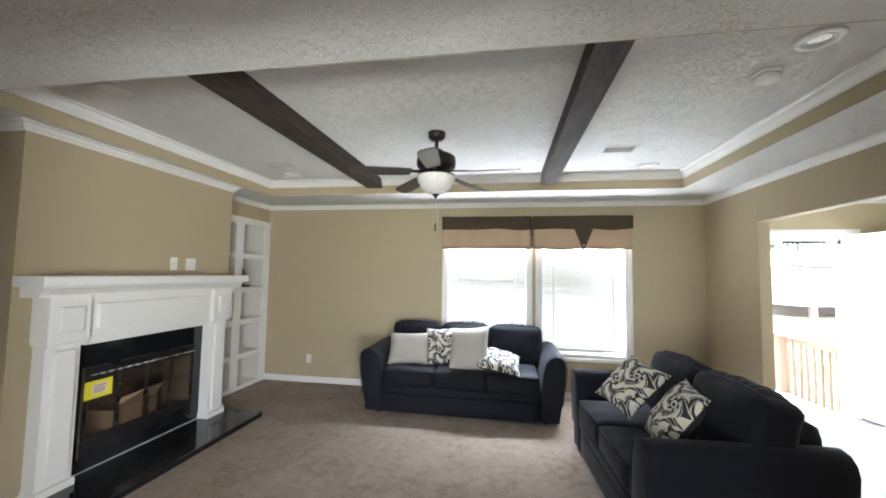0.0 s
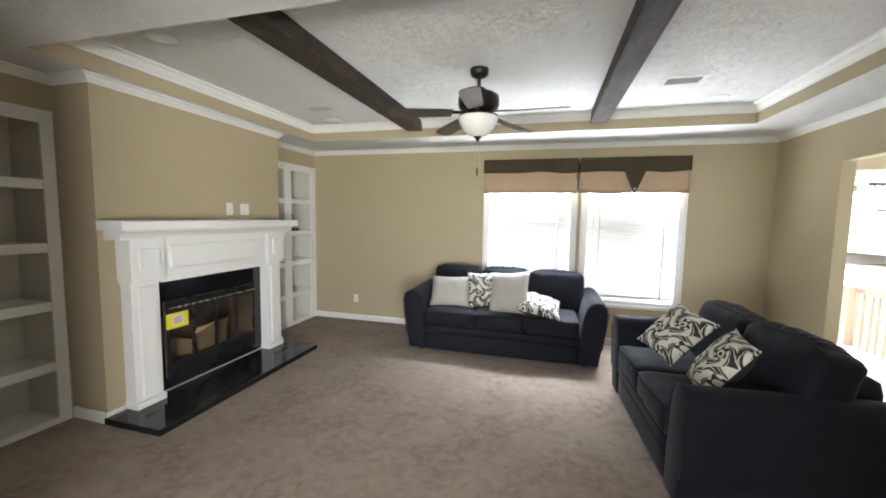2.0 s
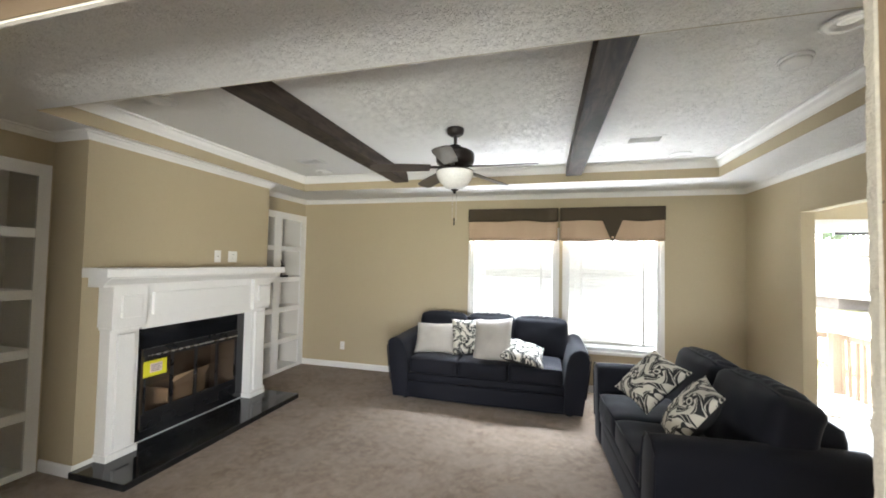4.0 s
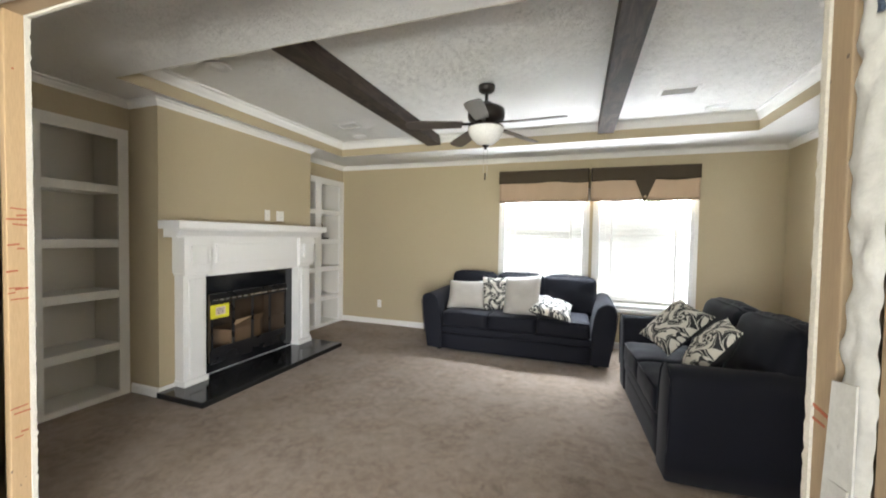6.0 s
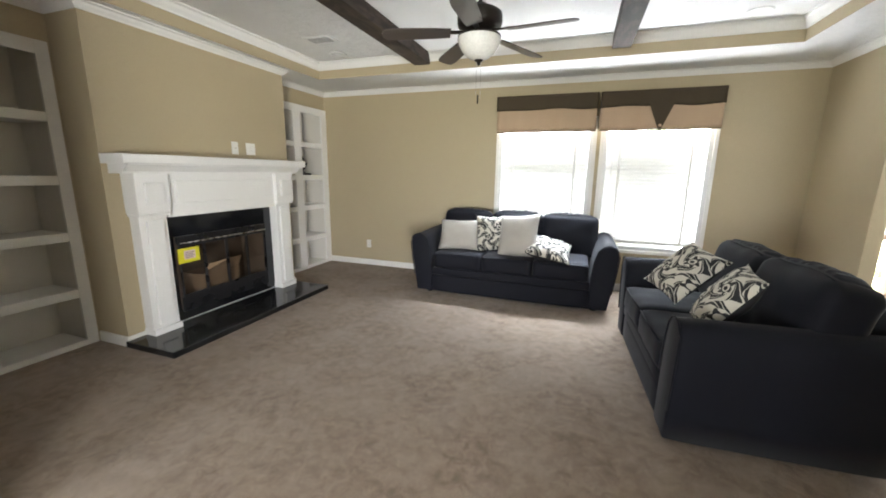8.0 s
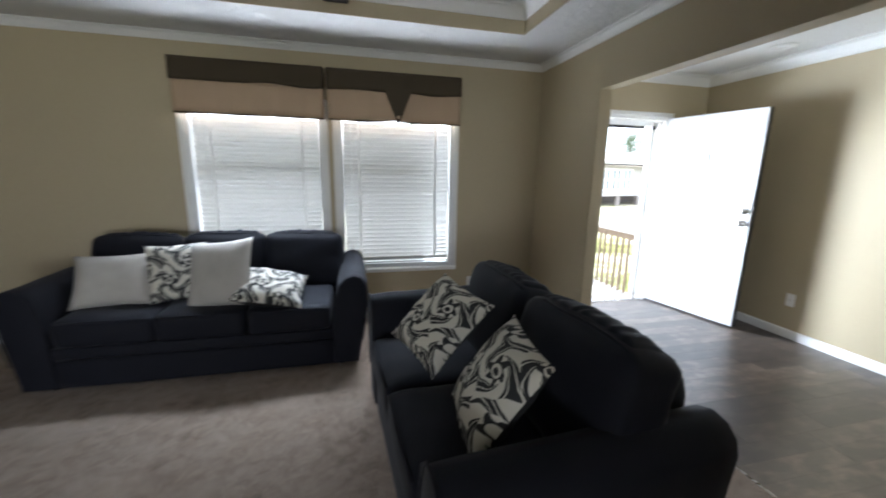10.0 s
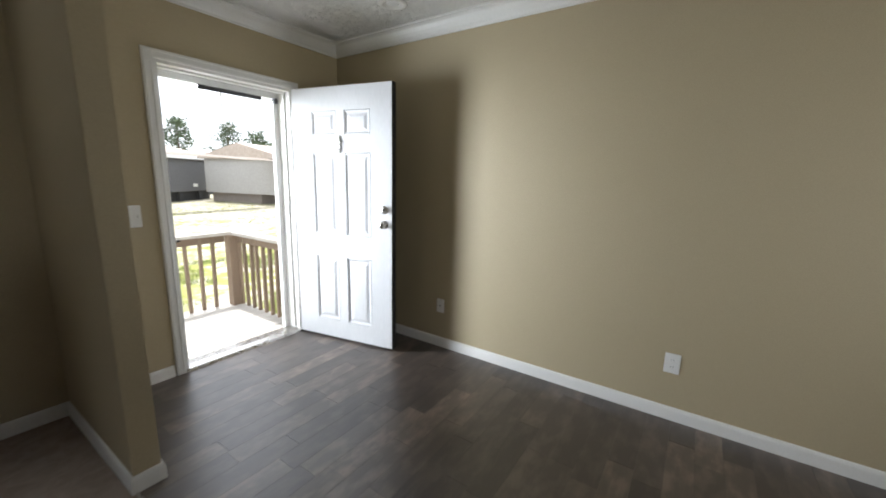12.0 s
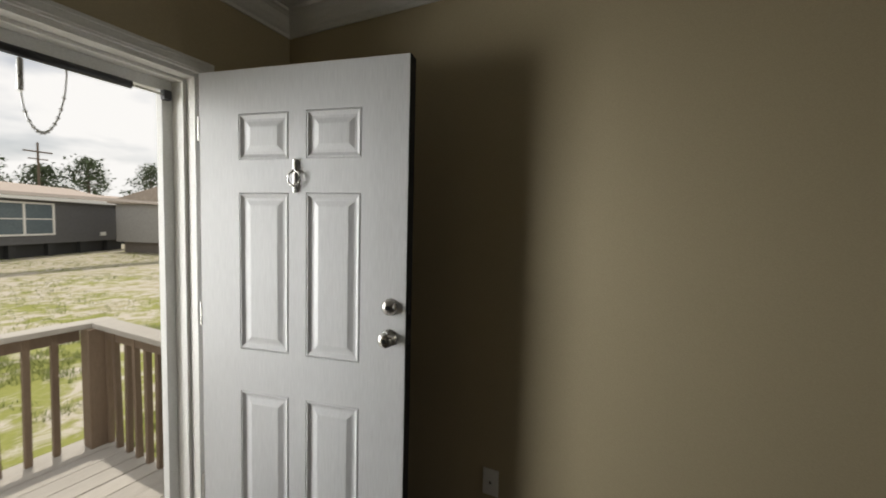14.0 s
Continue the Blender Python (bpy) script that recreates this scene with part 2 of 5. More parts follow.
def plank_material():
    m, nt, b = nodes_of("dark_vinyl_plank")
    vec = coords(nt, (1.2, 9.0, 9.0))
    info = nt.nodes.new("ShaderNodeObjectInfo")
    off = nt.nodes.new("ShaderNodeVectorMath")
    off.operation = "MULTIPLY_ADD"
    off.inputs[1].default_value = (37, 11, 5)
    nt.links.new(info.outputs["Random"], off.inputs[0])
    nt.links.new(vec, off.inputs[2])
    grain = noise_fac(nt, off.outputs[0], 5.0, 6, 0.65, 1.2)
    blot = noise_fac(nt, coords(nt, (2.0, 4.0, 1)), 3.0, 3)
    tone = ramp(nt, info.outputs["Random"], [(0.0, (0.060, 0.048, 0.041)), (0.50, (0.105, 0.083, 0.068)), (0.80, (0.175, 0.137, 0.108)), (1.0, (0.27, 0.21, 0.165))])
    col = mixc(nt, ramp(nt, grain, [(0.35, (0, 0, 0)), (0.68, (0.8, 0.8, 0.8))]), tone, mixc(nt, 0.6, tone, (0.125, 0.098, 0.078)))
    col = mixc(nt, ramp(nt, blot, [(0.45, (0.5, 0.5, 0.5)), (0.65, (0, 0, 0))]), col, (0.028, 0.022, 0.019))
    nt.links.new(col, b.inputs["Base Color"])
    rr = nt.nodes.new("ShaderNodeMapRange")
    rr.inputs["To Min"].default_value, rr.inputs["To Max"].default_value = 0.30, 0.42
    nt.links.new(grain, rr.inputs["Value"])
    nt.links.new(rr.outputs["Result"], b.inputs["Roughness"])
    b.inputs["Specular IOR Level"].default_value = 0.9
    bump(nt, b, grain, 0.06, 0.0012)
    return m


def beam_material():
    m, nt, b = nodes_of("dark_stained_beam")
    vec = coords(nt, (9, 0.8, 9))
    g = noise_fac(nt, vec, 3.5, 6, 0.62, 1.5)
    k = noise_fac(nt, coords(nt, (4, 1.6, 4)), 1.4, 3, 0.5, 2.2)
    col = mixc(nt, ramp(nt, g, [(0.3, (0, 0, 0)), (0.7, (1, 1, 1))]), (0.020, 0.014, 0.010), (0.070, 0.052, 0.040))
    col = mixc(nt, ramp(nt, k, [(0.5, (0, 0, 0)), (0.62, (0.7, 0.7, 0.7))]), col, (0.014, 0.010, 0.008))
    nt.links.new(col, b.inputs["Base Color"])
    b.inputs["Roughness"].default_value = 0.6
    b.inputs["Specular IOR Level"].default_value = 0.3
    bump(nt, b, g, 0.25, 0.002)
    return m


def damask_material():
    """Printed cotton: rosettes on a diamond lattice with curling leaves round them."""
    m, nt, b = nodes_of("black_and_cream_damask")
    vec = coords(nt, world_space=False)

    def calc(op, a, c=None, d=None):
        n = nt.nodes.new("ShaderNodeMath")
        n.operation = op
        for sock, v in zip(n.inputs, (a, c, d)):
            if v is None:
                continue
            if isinstance(v, (int, float)):
                sock.default_value = v
            else:
                nt.links.new(v, sock)
        return n.outputs[0]

    wob = nt.nodes.new("ShaderNodeTexNoise")
    wob.inputs["Scale"].default_value = 9.0
    wob.inputs["Detail"].default_value = 1.0
    nt.links.new(vec, wob.inputs["Vector"])
    mad = nt.nodes.new("ShaderNodeVectorMath")
    mad.operation = "MULTIPLY_ADD"
    mad.inputs[1].default_value = (0.055, 0.055, 0.055)
    nt.links.new(wob.outputs["Color"], mad.inputs[0])
    nt.links.new(vec, mad.inputs[2])
    sep = nt.nodes.new("ShaderNodeSeparateXYZ")
    nt.links.new(mad.outputs[0], sep.inputs[0])
    size = 0.265

    def motif(shift, petals, arms, twist):
        u = calc("SUBTRACT", calc("FRACT", calc("ADD", calc("MULTIPLY", sep.outputs[0], 1 / size), shift)), 0.5)
        v = calc("SUBTRACT", calc("FRACT", calc("ADD", calc("MULTIPLY", sep.outputs[1], 1 / size), shift)), 0.5)
        r = calc("SQRT", calc("ADD", calc("MULTIPLY", u, u), calc("MULTIPLY", v, v)))
        a = calc("ARCTAN2", v, u)
        edge = calc("MULTIPLY_ADD", calc("COSINE", calc("MULTIPLY", a, petals)), 0.050, 0.150)
        flower = calc("LESS_THAN", r, edge)
        eye = calc("LESS_THAN", calc("ABSOLUTE", calc("SUBTRACT", r, 0.058)), 0.018)
        flower = calc("MULTIPLY", flower, calc("SUBTRACT", 1.0, eye))
        swirl = calc("SINE", calc("ADD", calc("MULTIPLY", a, arms), calc("MULTIPLY", calc("LOGARITHM", calc("ADD", r, 0.01), 2.718), twist)))
        leaf = calc("MULTIPLY", calc("GREATER_THAN", swirl, -0.08), calc("LESS_THAN", calc("ABSOLUTE", calc("SUBTRACT", r, 0.33)), 0.155))
        vein = calc("LESS_THAN", calc("ABSOLUTE", calc("SUBTRACT", swirl, 0.66)), 0.10)
        leaf = calc("MULTIPLY", leaf, calc("SUBTRACT", 1.0, vein))
        return calc("MAXIMUM", flower, leaf), r

    one, r1 = motif(0.15, 6.0, 3.0, 5.0)
    two, r2 = motif(0.65, 5.0, 4.0, -4.0)
    near = calc("LESS_THAN", r1, r2)
    mask = calc("ADD", calc("MULTIPLY", one, near), calc("MULTIPLY", two, calc("SUBTRACT", 1.0, near)))
    nt.links.new(mixc(nt, mask, (0.60, 0.57, 0.49), (0.020, 0.021, 0.022)), b.inputs["Base Color"])
    b.inputs["Roughness"].default_value = 0.85
    bump(nt, b, noise_fac(nt, vec, 500, 3), 0.3, 0.0008)
    return m


def ground_material():
    m, nt, b = nodes_of("sandy_ground_with_grass")
    vec = coords(nt)
    a = noise_fac(nt, vec, 0.35, 4, 0.6, 0.5)
    c = noise_fac(nt, vec, 2.2, 5, 0.7, 0.5)
    f = noise_fac(nt, vec, 14.0, 4, 0.7)
    sand = mixc(nt, f, (0.40, 0.36, 0.29), (0.55, 0.50, 0.42))
    grass = mixc(nt, f, (0.17, 0.19, 0.035), (0.31, 0.31, 0.085))
    dry = mixc(nt, f, (0.27, 0.25, 0.13), (0.40, 0.36, 0.23))
    col = mixc(nt, ramp(nt, c, [(0.44, (0, 0, 0)), (0.58, (1, 1, 1))]), sand, dry)
    sep = nt.nodes.new("ShaderNodeSeparateXYZ")
    nt.links.new(vec, sep.inputs[0])
    near = nt.nodes.new("ShaderNodeMapRange")
    near.inputs["From Min"].default_value, near.inputs["From Max"].default_value = 9.0, 22.0
    near.inputs["To Min"].default_value, near.inputs["To Max"].default_value = 0.17, 0.0
    nt.links.new(sep.outputs["Y"], near.inputs["Value"])
    s0 = nt.nodes.new("ShaderNodeMath")
    s0.operation = "ADD"
    nt.links.new(a, s0.inputs[0])
    nt.links.new(near.outputs["Result"], s0.inputs[1])
    sm = nt.nodes.new("ShaderNodeMath")
    sm.operation = "ADD"
    nt.links.new(s0.outputs[0], sm.inputs[0])
    nt.links.new(c, sm.inputs[1])
    half = nt.nodes.new("ShaderNodeMath")
    half.operation = "MULTIPLY"
    half.inputs[1].default_value = 0.5
    nt.links.new(sm.outputs[0], half.inputs[0])
    col = mixc(nt, ramp(nt, half.outputs[0], [(0.515, (0, 0, 0)), (0.60, (1, 1, 1))]), col, grass)
    nt.links.new(col, b.inputs["Base Color"])
    b.inputs["Roughness"].default_value = 0.95
    bump(nt, b, c, 0.35, 0.03)
    return m


def blind_material():
    m, nt, b = nodes_of("white_blind_slat")
    nt.links.new(mixc(nt, noise_fac(nt, coords(nt), 12, 3), (0.66, 0.65, 0.62), (0.72, 0.71, 0.68)), b.inputs["Base Color"])
    b.inputs["Roughness"].default_value = 0.45
    tr = nt.nodes.new("ShaderNodeBsdfTranslucent")
    tr.inputs["Color"].default_value = (0.80, 0.80, 0.78, 1)
    mx = nt.nodes.new("ShaderNodeMixShader")
    mx.inputs["Fac"].default_value = 0.02
    nt.links.new(b.outputs["BSDF"], mx.inputs[1])
    nt.links.new(tr.outputs["BSDF"], mx.inputs[2])
    nt.links.new(mx.outputs["Shader"], nt.nodes["Material Output"].inputs["Surface"])
    return m


def glass_material(name, tint, rough=0.0, ior=1.45):
    m, nt, b = nodes_of(name)
    b.inputs["Base Color"].default_value = (*tint, 1)
    b.inputs["Transmission Weight"].default_value = 1.0
    b.inputs["Roughness"].default_value = rough
    b.inputs["IOR"].default_value = ior
    return m


M_CEIL, M_CARPET, M_PLANK, M_BEAM, M_DAMASK, M_GROUND, M_SLAT = ceiling_material(), carpet_material(), plank_material(), beam_material(), damask_material(), ground_material(), blind_material()
M_GLASS = glass_material("clear_glass", (0.95, 0.97, 0.97))
M_SMOKE = glass_material("smoked_fireplace_glass", (0.46, 0.43, 0.40))
M_FROST = surf("frosted_white_bowl_glass", (0.74, 0.73, 0.70), (0.80, 0.79, 0.76), 10, 0.25, 60, 0.03, 0.0005)
M_BLADE = surf("dark_walnut_fan_blade", (0.050, 0.040, 0.036), (0.085, 0.070, 0.062), 4, 0.30, 60, 0.1, 0.0005, world_space=False, stretch=(1, 8, 1))
M_LENS = surf("recessed_lamp_lens", (0.85, 0.85, 0.84), (0.90, 0.90, 0.89), 10, 0.3, 60, 0.02, 0.0003)

# ---- mesh helpers ----


def part(name, bm, material, parent=None, label="", smooth=False):
    me = bpy.data.meshes.new(name)
    bm.normal_update()
    bm.to_mesh(me)
    bm.free()
    me.materials.append(material)
    if smooth:
        for p in me.polygons:
            p.use_smooth = True
    ob = new(name, me)
    ob.parent = parent
    if label:
        ob["label"] = label
    return ob


def structure(name, bm, material, label, category, parent=None):
    ob = part(name, bm, material, parent)
    return tagged(ob, label, category, kind="structure")


def thing(name, m, label, category, group=""):
    e = new(name)
    e.empty_display_size = 0.1
    e.matrix_world = m
    return tagged(e, label, category, group)


def add_box(bm, x0, x1, y0, y1, z0, z1, bevel=0.0, segments=2):
    vs = [bm.verts.new((x, y, z)) for x in (x0, x1) for y in (y0, y1) for z in (z0, z1)]
    fs = [bm.faces.new([vs[i] for i in q]) for q in ((0, 1, 3, 2), (4, 6, 7, 5), (0, 4, 5, 1), (2, 3, 7, 6), (0, 2, 6, 4), (1, 5, 7, 3))]
    if bevel:
        es = list({e for f in fs for e in f.edges})
        bmesh.ops.bevel(bm, geom=es, offset=bevel, segments=segments, affect="EDGES", profile=0.6)
    return bm


def box(x0, x1, y0, y1, z0, z1, bevel=0.0, segments=2):
    return add_box(bmesh.new(), x0, x1, y0, y1, z0, z1, bevel, segments)


def boxes(rows, bevel=0.0):
    bm = bmesh.new()
    for r in rows:
        add_box(bm, *r, bevel)
    return bm


def prism(outline, axis, a, b, bevel=0.0):
    """An outline of (u, v) pairs drawn out along axis from a to b; u, v are the other two axes in order."""
    bm = bmesh.new()
    ends = []
    for s in (a, b):
        loop = []
        for u, v in outline:
            p = {"x": (s, u, v), "y": (u, s, v), "z": (u, v, s)}[axis]
            loop.append(bm.verts.new(p))
        ends.append(loop)
    n = len(outline)
    bm.faces.new(ends[0])
    bm.faces.new(ends[1][::-1])
    for i in range(n):
        bm.faces.new((ends[0][i], ends[1][i], ends[1][(i + 1) % n], ends[0][(i + 1) % n]))
    bmesh.ops.recalc_face_normals(bm, faces=bm.faces)
    if bevel:
        es = [e for e in bm.edges if e.calc_face_angle(0) > 0.5]
        bmesh.ops.bevel(bm, geom=es, offset=bevel, segments=2, affect="EDGES", profile=0.6)
    return bm


def lathe(profile, n=24, close=True):
    """(radius, z) pairs turned about z."""
    bm = bmesh.new()
    rings = []
    for r, z in profile:
        if r < 1e-5:
            rings.append([bm.verts.new((0, 0, z))])
        else:
            rings.append([bm.verts.new((r * math.cos(2 * math.pi * i / n), r * math.sin(2 * math.pi * i / n), z)) for i in range(n)])
    for a, b in zip(rings, rings[1:]):
        for i in range(n):
            j = (i + 1) % n
            q = [a[i % len(a)], a[j % len(a)], b[j % len(b)], b[i % len(b)]]
            q = list(dict.fromkeys(q))
            if len(q) > 2:
                bm.faces.new(q)
    bmesh.ops.recalc_face_normals(bm, faces=bm.faces)
    return bm


def tube(points, r, n=8):
    bm = bmesh.new()
    rings = []
    pts = [Vector(p) for p in points]
    for i, p in enumerate(pts):
        d = (pts[min(i + 1, len(pts) - 1)] - pts[max(i - 1, 0)]).normalized()
        q = d.to_track_quat("Z", "Y")
        rings.append([bm.verts.new(p + q @ Vector((r * math.cos(2 * math.pi * k / n), r * math.sin(2 * math.pi * k / n), 0))) for k in range(n)])
    for a, b in zip(rings, rings[1:]):
        for k in range(n):
            bm.faces.new((a[k], a[(k + 1) % n], b[(k + 1) % n], b[k]))
    bm.faces.new(rings[0][::-1])
    bm.faces.new(rings[-1])
    return bm


def soft_box(sx, sy, sz, r, n=10, puff=0.0, wrinkle=0.0, seed=0.0, sag=0.0):
    """A stuffed block: rounded edges, swollen faces, slight wrinkles. Centred on the origin."""
    bm = bmesh.new()
    bmesh.ops.create_cube(bm, size=2)
    bmesh.ops.subdivide_edges(bm, edges=bm.edges[:], cuts=n, use_grid_fill=True)
    h = Vector((sx / 2, sy / 2, sz / 2))
    for v in bm.verts:
        u = v.co.copy()
        p = Vector((u[i] * h[i] for i in range(3)))
        core = Vector((max(-h[i] + r, min(h[i] - r, p[i])) for i in range(3)))
        d = p - core
        if d.length > 1e-9:
            p = core + d.normalized() * r
        sw = [(1 - u[j] ** 2) * (1 - u[k] ** 2) for j, k in ((1, 2), (0, 2), (0, 1))]
        for i in range(3):
            if abs(u[i]) > 0.999:
                p[i] += math.copysign(puff * sw[i] * (1.0 if i != 0 else 0.35), u[i])
        if sag:
            p.z -= sag * (u.x ** 2) * (1 if u.z > 0 else 0.2)
        if wrinkle:
            nz = noise.noise_vector(p * 7 + Vector((seed, seed * 2, 0)))
            p += nz * wrinkle
        v.co = p
    return bm


def pillow(w, h, t, n=14, seed=0.0):
    """A throw pillow lying in the xy plane with pinched corners and a seam."""
    bm = bmesh.new()
    grid = {}
    for side in (1, -1):
        for i in range(n + 1):
            for j in range(n + 1):
                u, v = 2 * i / n - 1, 2 * j / n - 1
                rim = i in (0, n) or j in (0, n)
                if side == -1 and rim:
                    grid[side, i, j] = grid[1, i, j]
                    continue
                pinch = 1 - 0.07 * (1 - u * u) * abs(v) ** 2
                pinch2 = 1 - 0.07 * (1 - v * v) * abs(u) ** 2
                th = t / 2 * ((1 - abs(u) ** 2.4) * (1 - abs(v) ** 2.4)) ** 0.55
                th *= 1 + 0.22 * noise.noise(Vector((u * 2 + seed, v * 2, side))) + 0.12 * noise.noise(Vector((u * 5 + seed, v * 5, side + 4)))
                grid[side, i, j] = bm.verts.new((u * w / 2 * pinch2, v * h / 2 * pinch, side * th))
    for side in (1, -1):
        for i in range(n):
            for j in range(n):
                q = [grid[side, i, j], grid[side, i + 1, j], grid[side, i + 1, j + 1], grid[side, i, j + 1]]
                bm.faces.new(q if side == 1 else q[::-1])
    return bm


def molding(p0, p1, profile, z, m0=0, m1=0, bm=None):
    """A moulding along the wall line p0 to p1; the room lies to the left. profile: (out, up) pairs. m0, m1: 1 inner mitre, -1 outer mitre, 0 square."""
    bm = bm or bmesh.new()
    a, b = Vector((*p0, 0)), Vector((*p1, 0))
    u = (b - a).normalized()
    nrm = Vector((-u.y, u.x, 0))
    ea = [bm.verts.new(a + u * m0 * d + nrm * d + Vector((0, 0, z + k))) for d, k in profile]
    eb = [bm.verts.new(b - u * m1 * d + nrm * d + Vector((0, 0, z + k))) for d, k in profile]
    n = len(profile)
    fs = [bm.faces.new(ea), bm.faces.new(eb[::-1])]
    for i in range(n):
        fs.append(bm.faces.new((ea[i], eb[i], eb[(i + 1) % n], ea[(i + 1) % n])))
    bmesh.ops.recalc_face_normals(bm, faces=fs)
    return bm


def crown_profile(h, d):
    return [(0, 0), (0, -h), (0.010, -h), (0.012, -h * 0.86), (d * 0.30, -h * 0.74), (d * 0.50, -h * 0.52), (d * 0.66, -h * 0.26), (d * 0.86, -h * 0.16), (d, -h * 0.14), (d, 0)]


BASE = [(0, 0), (0.013, 0), (0.013, 0.062), (0.010, 0.074), (0.005, 0.080), (0, 0.080)]
CROWN = crown_profile(0.055, 0.060)
CROWN_TRAY = crown_profile(0.085, 0.060)
CROWN2 = crown_profile(0.10, 0.085)

# ---- structure ----
XL, XR = LX - 0.36, 5.45
CEIL2 = 2.50

structure("floor", box(XL, RX, MY - 0.10, W + 0.005, -0.06, 0.0), M_CARPET, "mottled brown frieze carpet covering the living room floor", "carpet")
structure("floor_kitchen", box(XL, XR, YB, MY - 0.10, -0.06, -0.002), M_PLANK, "dark wood-look vinyl floor of the kitchen half", "floor")
structure("floor_entry", box(RX, EX, MY - 0.10, W + 0.02, -0.06, -0.0012), M_PLANK, "dark wood-look vinyl planks laid across the entry", "floor")
structure("seam_strip", prism([(RX - 0.004, 0.0), (RX + 0.010, 0.0), (RX + 0.007, 0.004), (RX - 0.001, 0.004)], "y", 1.76, 4.19), M_NICKEL, "thin pale metal strip between carpet and planks", "floor strip")

# front wall with two windows and the entrance
wy0, wy1 = W, W + 0.15
rows = []
xs = [XL, WIN[0][0], WIN[0][1], WIN[1][0], WIN[1][1], 3.16, 4.10, EX + 0.12]
for i, (a, b) in enumerate(zip(xs, xs[1:])):
    if i in (1, 3):
        rows += [(a, b, wy0, wy1, -0.06, SILL), (a, b, wy0, wy1, HEAD, 2.8)]
    elif i == 5:
        rows += [(a, b, wy0, wy1, 2.05, 2.8)]
    else:
        rows += [(a, b, wy0, wy1, -0.06, 2.8)]
structure("wall_front", boxes(rows), M_WALL, "beige painted wall with two windows and the entrance door", "wall")
structure("wall_exterior", boxes([(xs[0], WIN[0][0], W + 0.15, W + 0.165, -0.9, 2.8), (WIN[1][1], 3.10, W + 0.15, W + 0.165, -0.9, 2.8), (4.16, 6.5, W + 0.15, W + 0.165, -0.9, 2.8), (3.10, 4.16, W + 0.15, W + 0.165, 2.12, 2.8), (3.10, 4.16, W + 0.15, W + 0.165, -0.9, -0.09)]), M_SIDING3, "light horizontal siding of the home's outer face", "wall")
# unseen eave, made deep enough to keep direct sun off the blinds
structure("eave", box(XL, 6.5, W + 0.165, W + 0.60, 2.62, 2.8), M_WHITE, "unseen white soffit under the roof edge, deepened to shade the windows", "eave")

# wall to the entry: stub, header and near part
structure("wall_entry", boxes([(RX, RX + 0.105, 4.19, W, -0.06, 2.8), (RX, RX + 0.105, 1.76, 4.19, 2.07, 2.8), (RX, RX + 0.105, MY, 1.76, -0.06, 2.8)], 0.004), M_WALL, "beige wall with a wide cased opening to the entry", "wall")
structure("wall_east", box(EX, EX + 0.12, MY, W, -0.06, 2.8), M_WALL, "long beige end wall of the entry", "wall")

# left wall with built-in shelf niches, chimney breast
SN = (1.416, 2.04)
SF = (3.92, 5.146)
structure("wall_west", boxes([(LX - 0.36, LX, MY, SN[0], -0.06, 2.8), (LX - 0.36, LX, SN[1], SF[0], -0.06, 2.8), (LX - 0.36, LX, SN[0], SN[1], 2.22, 2.8), (LX - 0.36, LX, SF[0], W, 2.22, 2.8), (LX - 0.36, LX - 0.33, SN[0], SN[1], -0.06, 2.22), (LX - 0.36, LX - 0.33, SF[0], W, -0.06, 2.22)]), M_WALL, "beige wall with recessed niches for built-in shelves", "wall")
BX, B0, B1 = -2.84, 2.06, 3.93
structure("chimney_breast", boxes([(LX, BX, B0, 2.42, 0, CEIL), (LX, BX, 3.57, B1, 0, CEIL), (LX, BX, 2.42, 3.57, 0.99, CEIL), (LX, BX, 2.42, 3.57, 0.0, 0.05)]), M_WALL, "beige chimney breast around the fireplace", "wall")

# joint between the two halves: kitchen-side and living-side walls with a wide opening
OX0, OX1, OZ = -1.63, 0.81, 2.20
structure("wall_joint", boxes([(XL, OX0 - 0.01, MY - 0.015, MY, -0.06, 2.8), (OX1 + 0.01, 2.85, MY - 0.015, MY, -0.06, 2.8), (4.25, EX, MY - 0.015, MY, -0.06, 2.8), (2.85, 4.25, MY - 0.015, MY, 2.07, 2.8), (OX0 - 0.01, OX1 + 0.01, MY - 0.015, MY, OZ + 0.01, 2.8),
                                (XL, OX0 - 0.01, KY, KY + 0.015, -0.06, 2.8), (OX1 + 0.01, 2.85, KY, KY + 0.015, -0.06, 2.8), (4.25, XR, KY, KY + 0.015, -0.06, 2.8), (2.85, 4.25, KY, KY + 0.015, 2.07, 2.8), (OX0 - 0.01, OX1 + 0.01, KY, KY + 0.015, OZ + 0.01, 2.8)]), M_WALL, "beige drywall on both faces of the open joint between the halves", "wall")
# kitchen half, closing the place behind
# both openings are assumed, made to hold the added kitchen lamps
structure("wall_back", boxes([(XL, -2.45, YB - 0.12, YB, -0.06, 2.8), (-0.75, 1.15, YB - 0.12, YB, -0.06, 2.8), (3.45, XR, YB - 0.12, YB, -0.06, 2.8)] + [(a, b, YB - 0.12, YB, z0, z1) for a, b in ((-2.45, -0.75), (1.15, 3.45)) for z0, z1 in ((-0.06, 0.12), (2.07, 2.8))]), M_WALL, "unseen beige kitchen wall with two assumed wide openings for added lamps", "wall")
structure("wall_kitchen_east", box(XR, XR + 0.12, YB, KY + 0.015, -0.06, 2.8), M_WALL, "plain beige kitchen wall", "wall")
structure("wall_kitchen_west", box(XL - 0.12, XL, YB, W, -0.06, 2.8), M_WALL, "beige outer end wall", "wall")

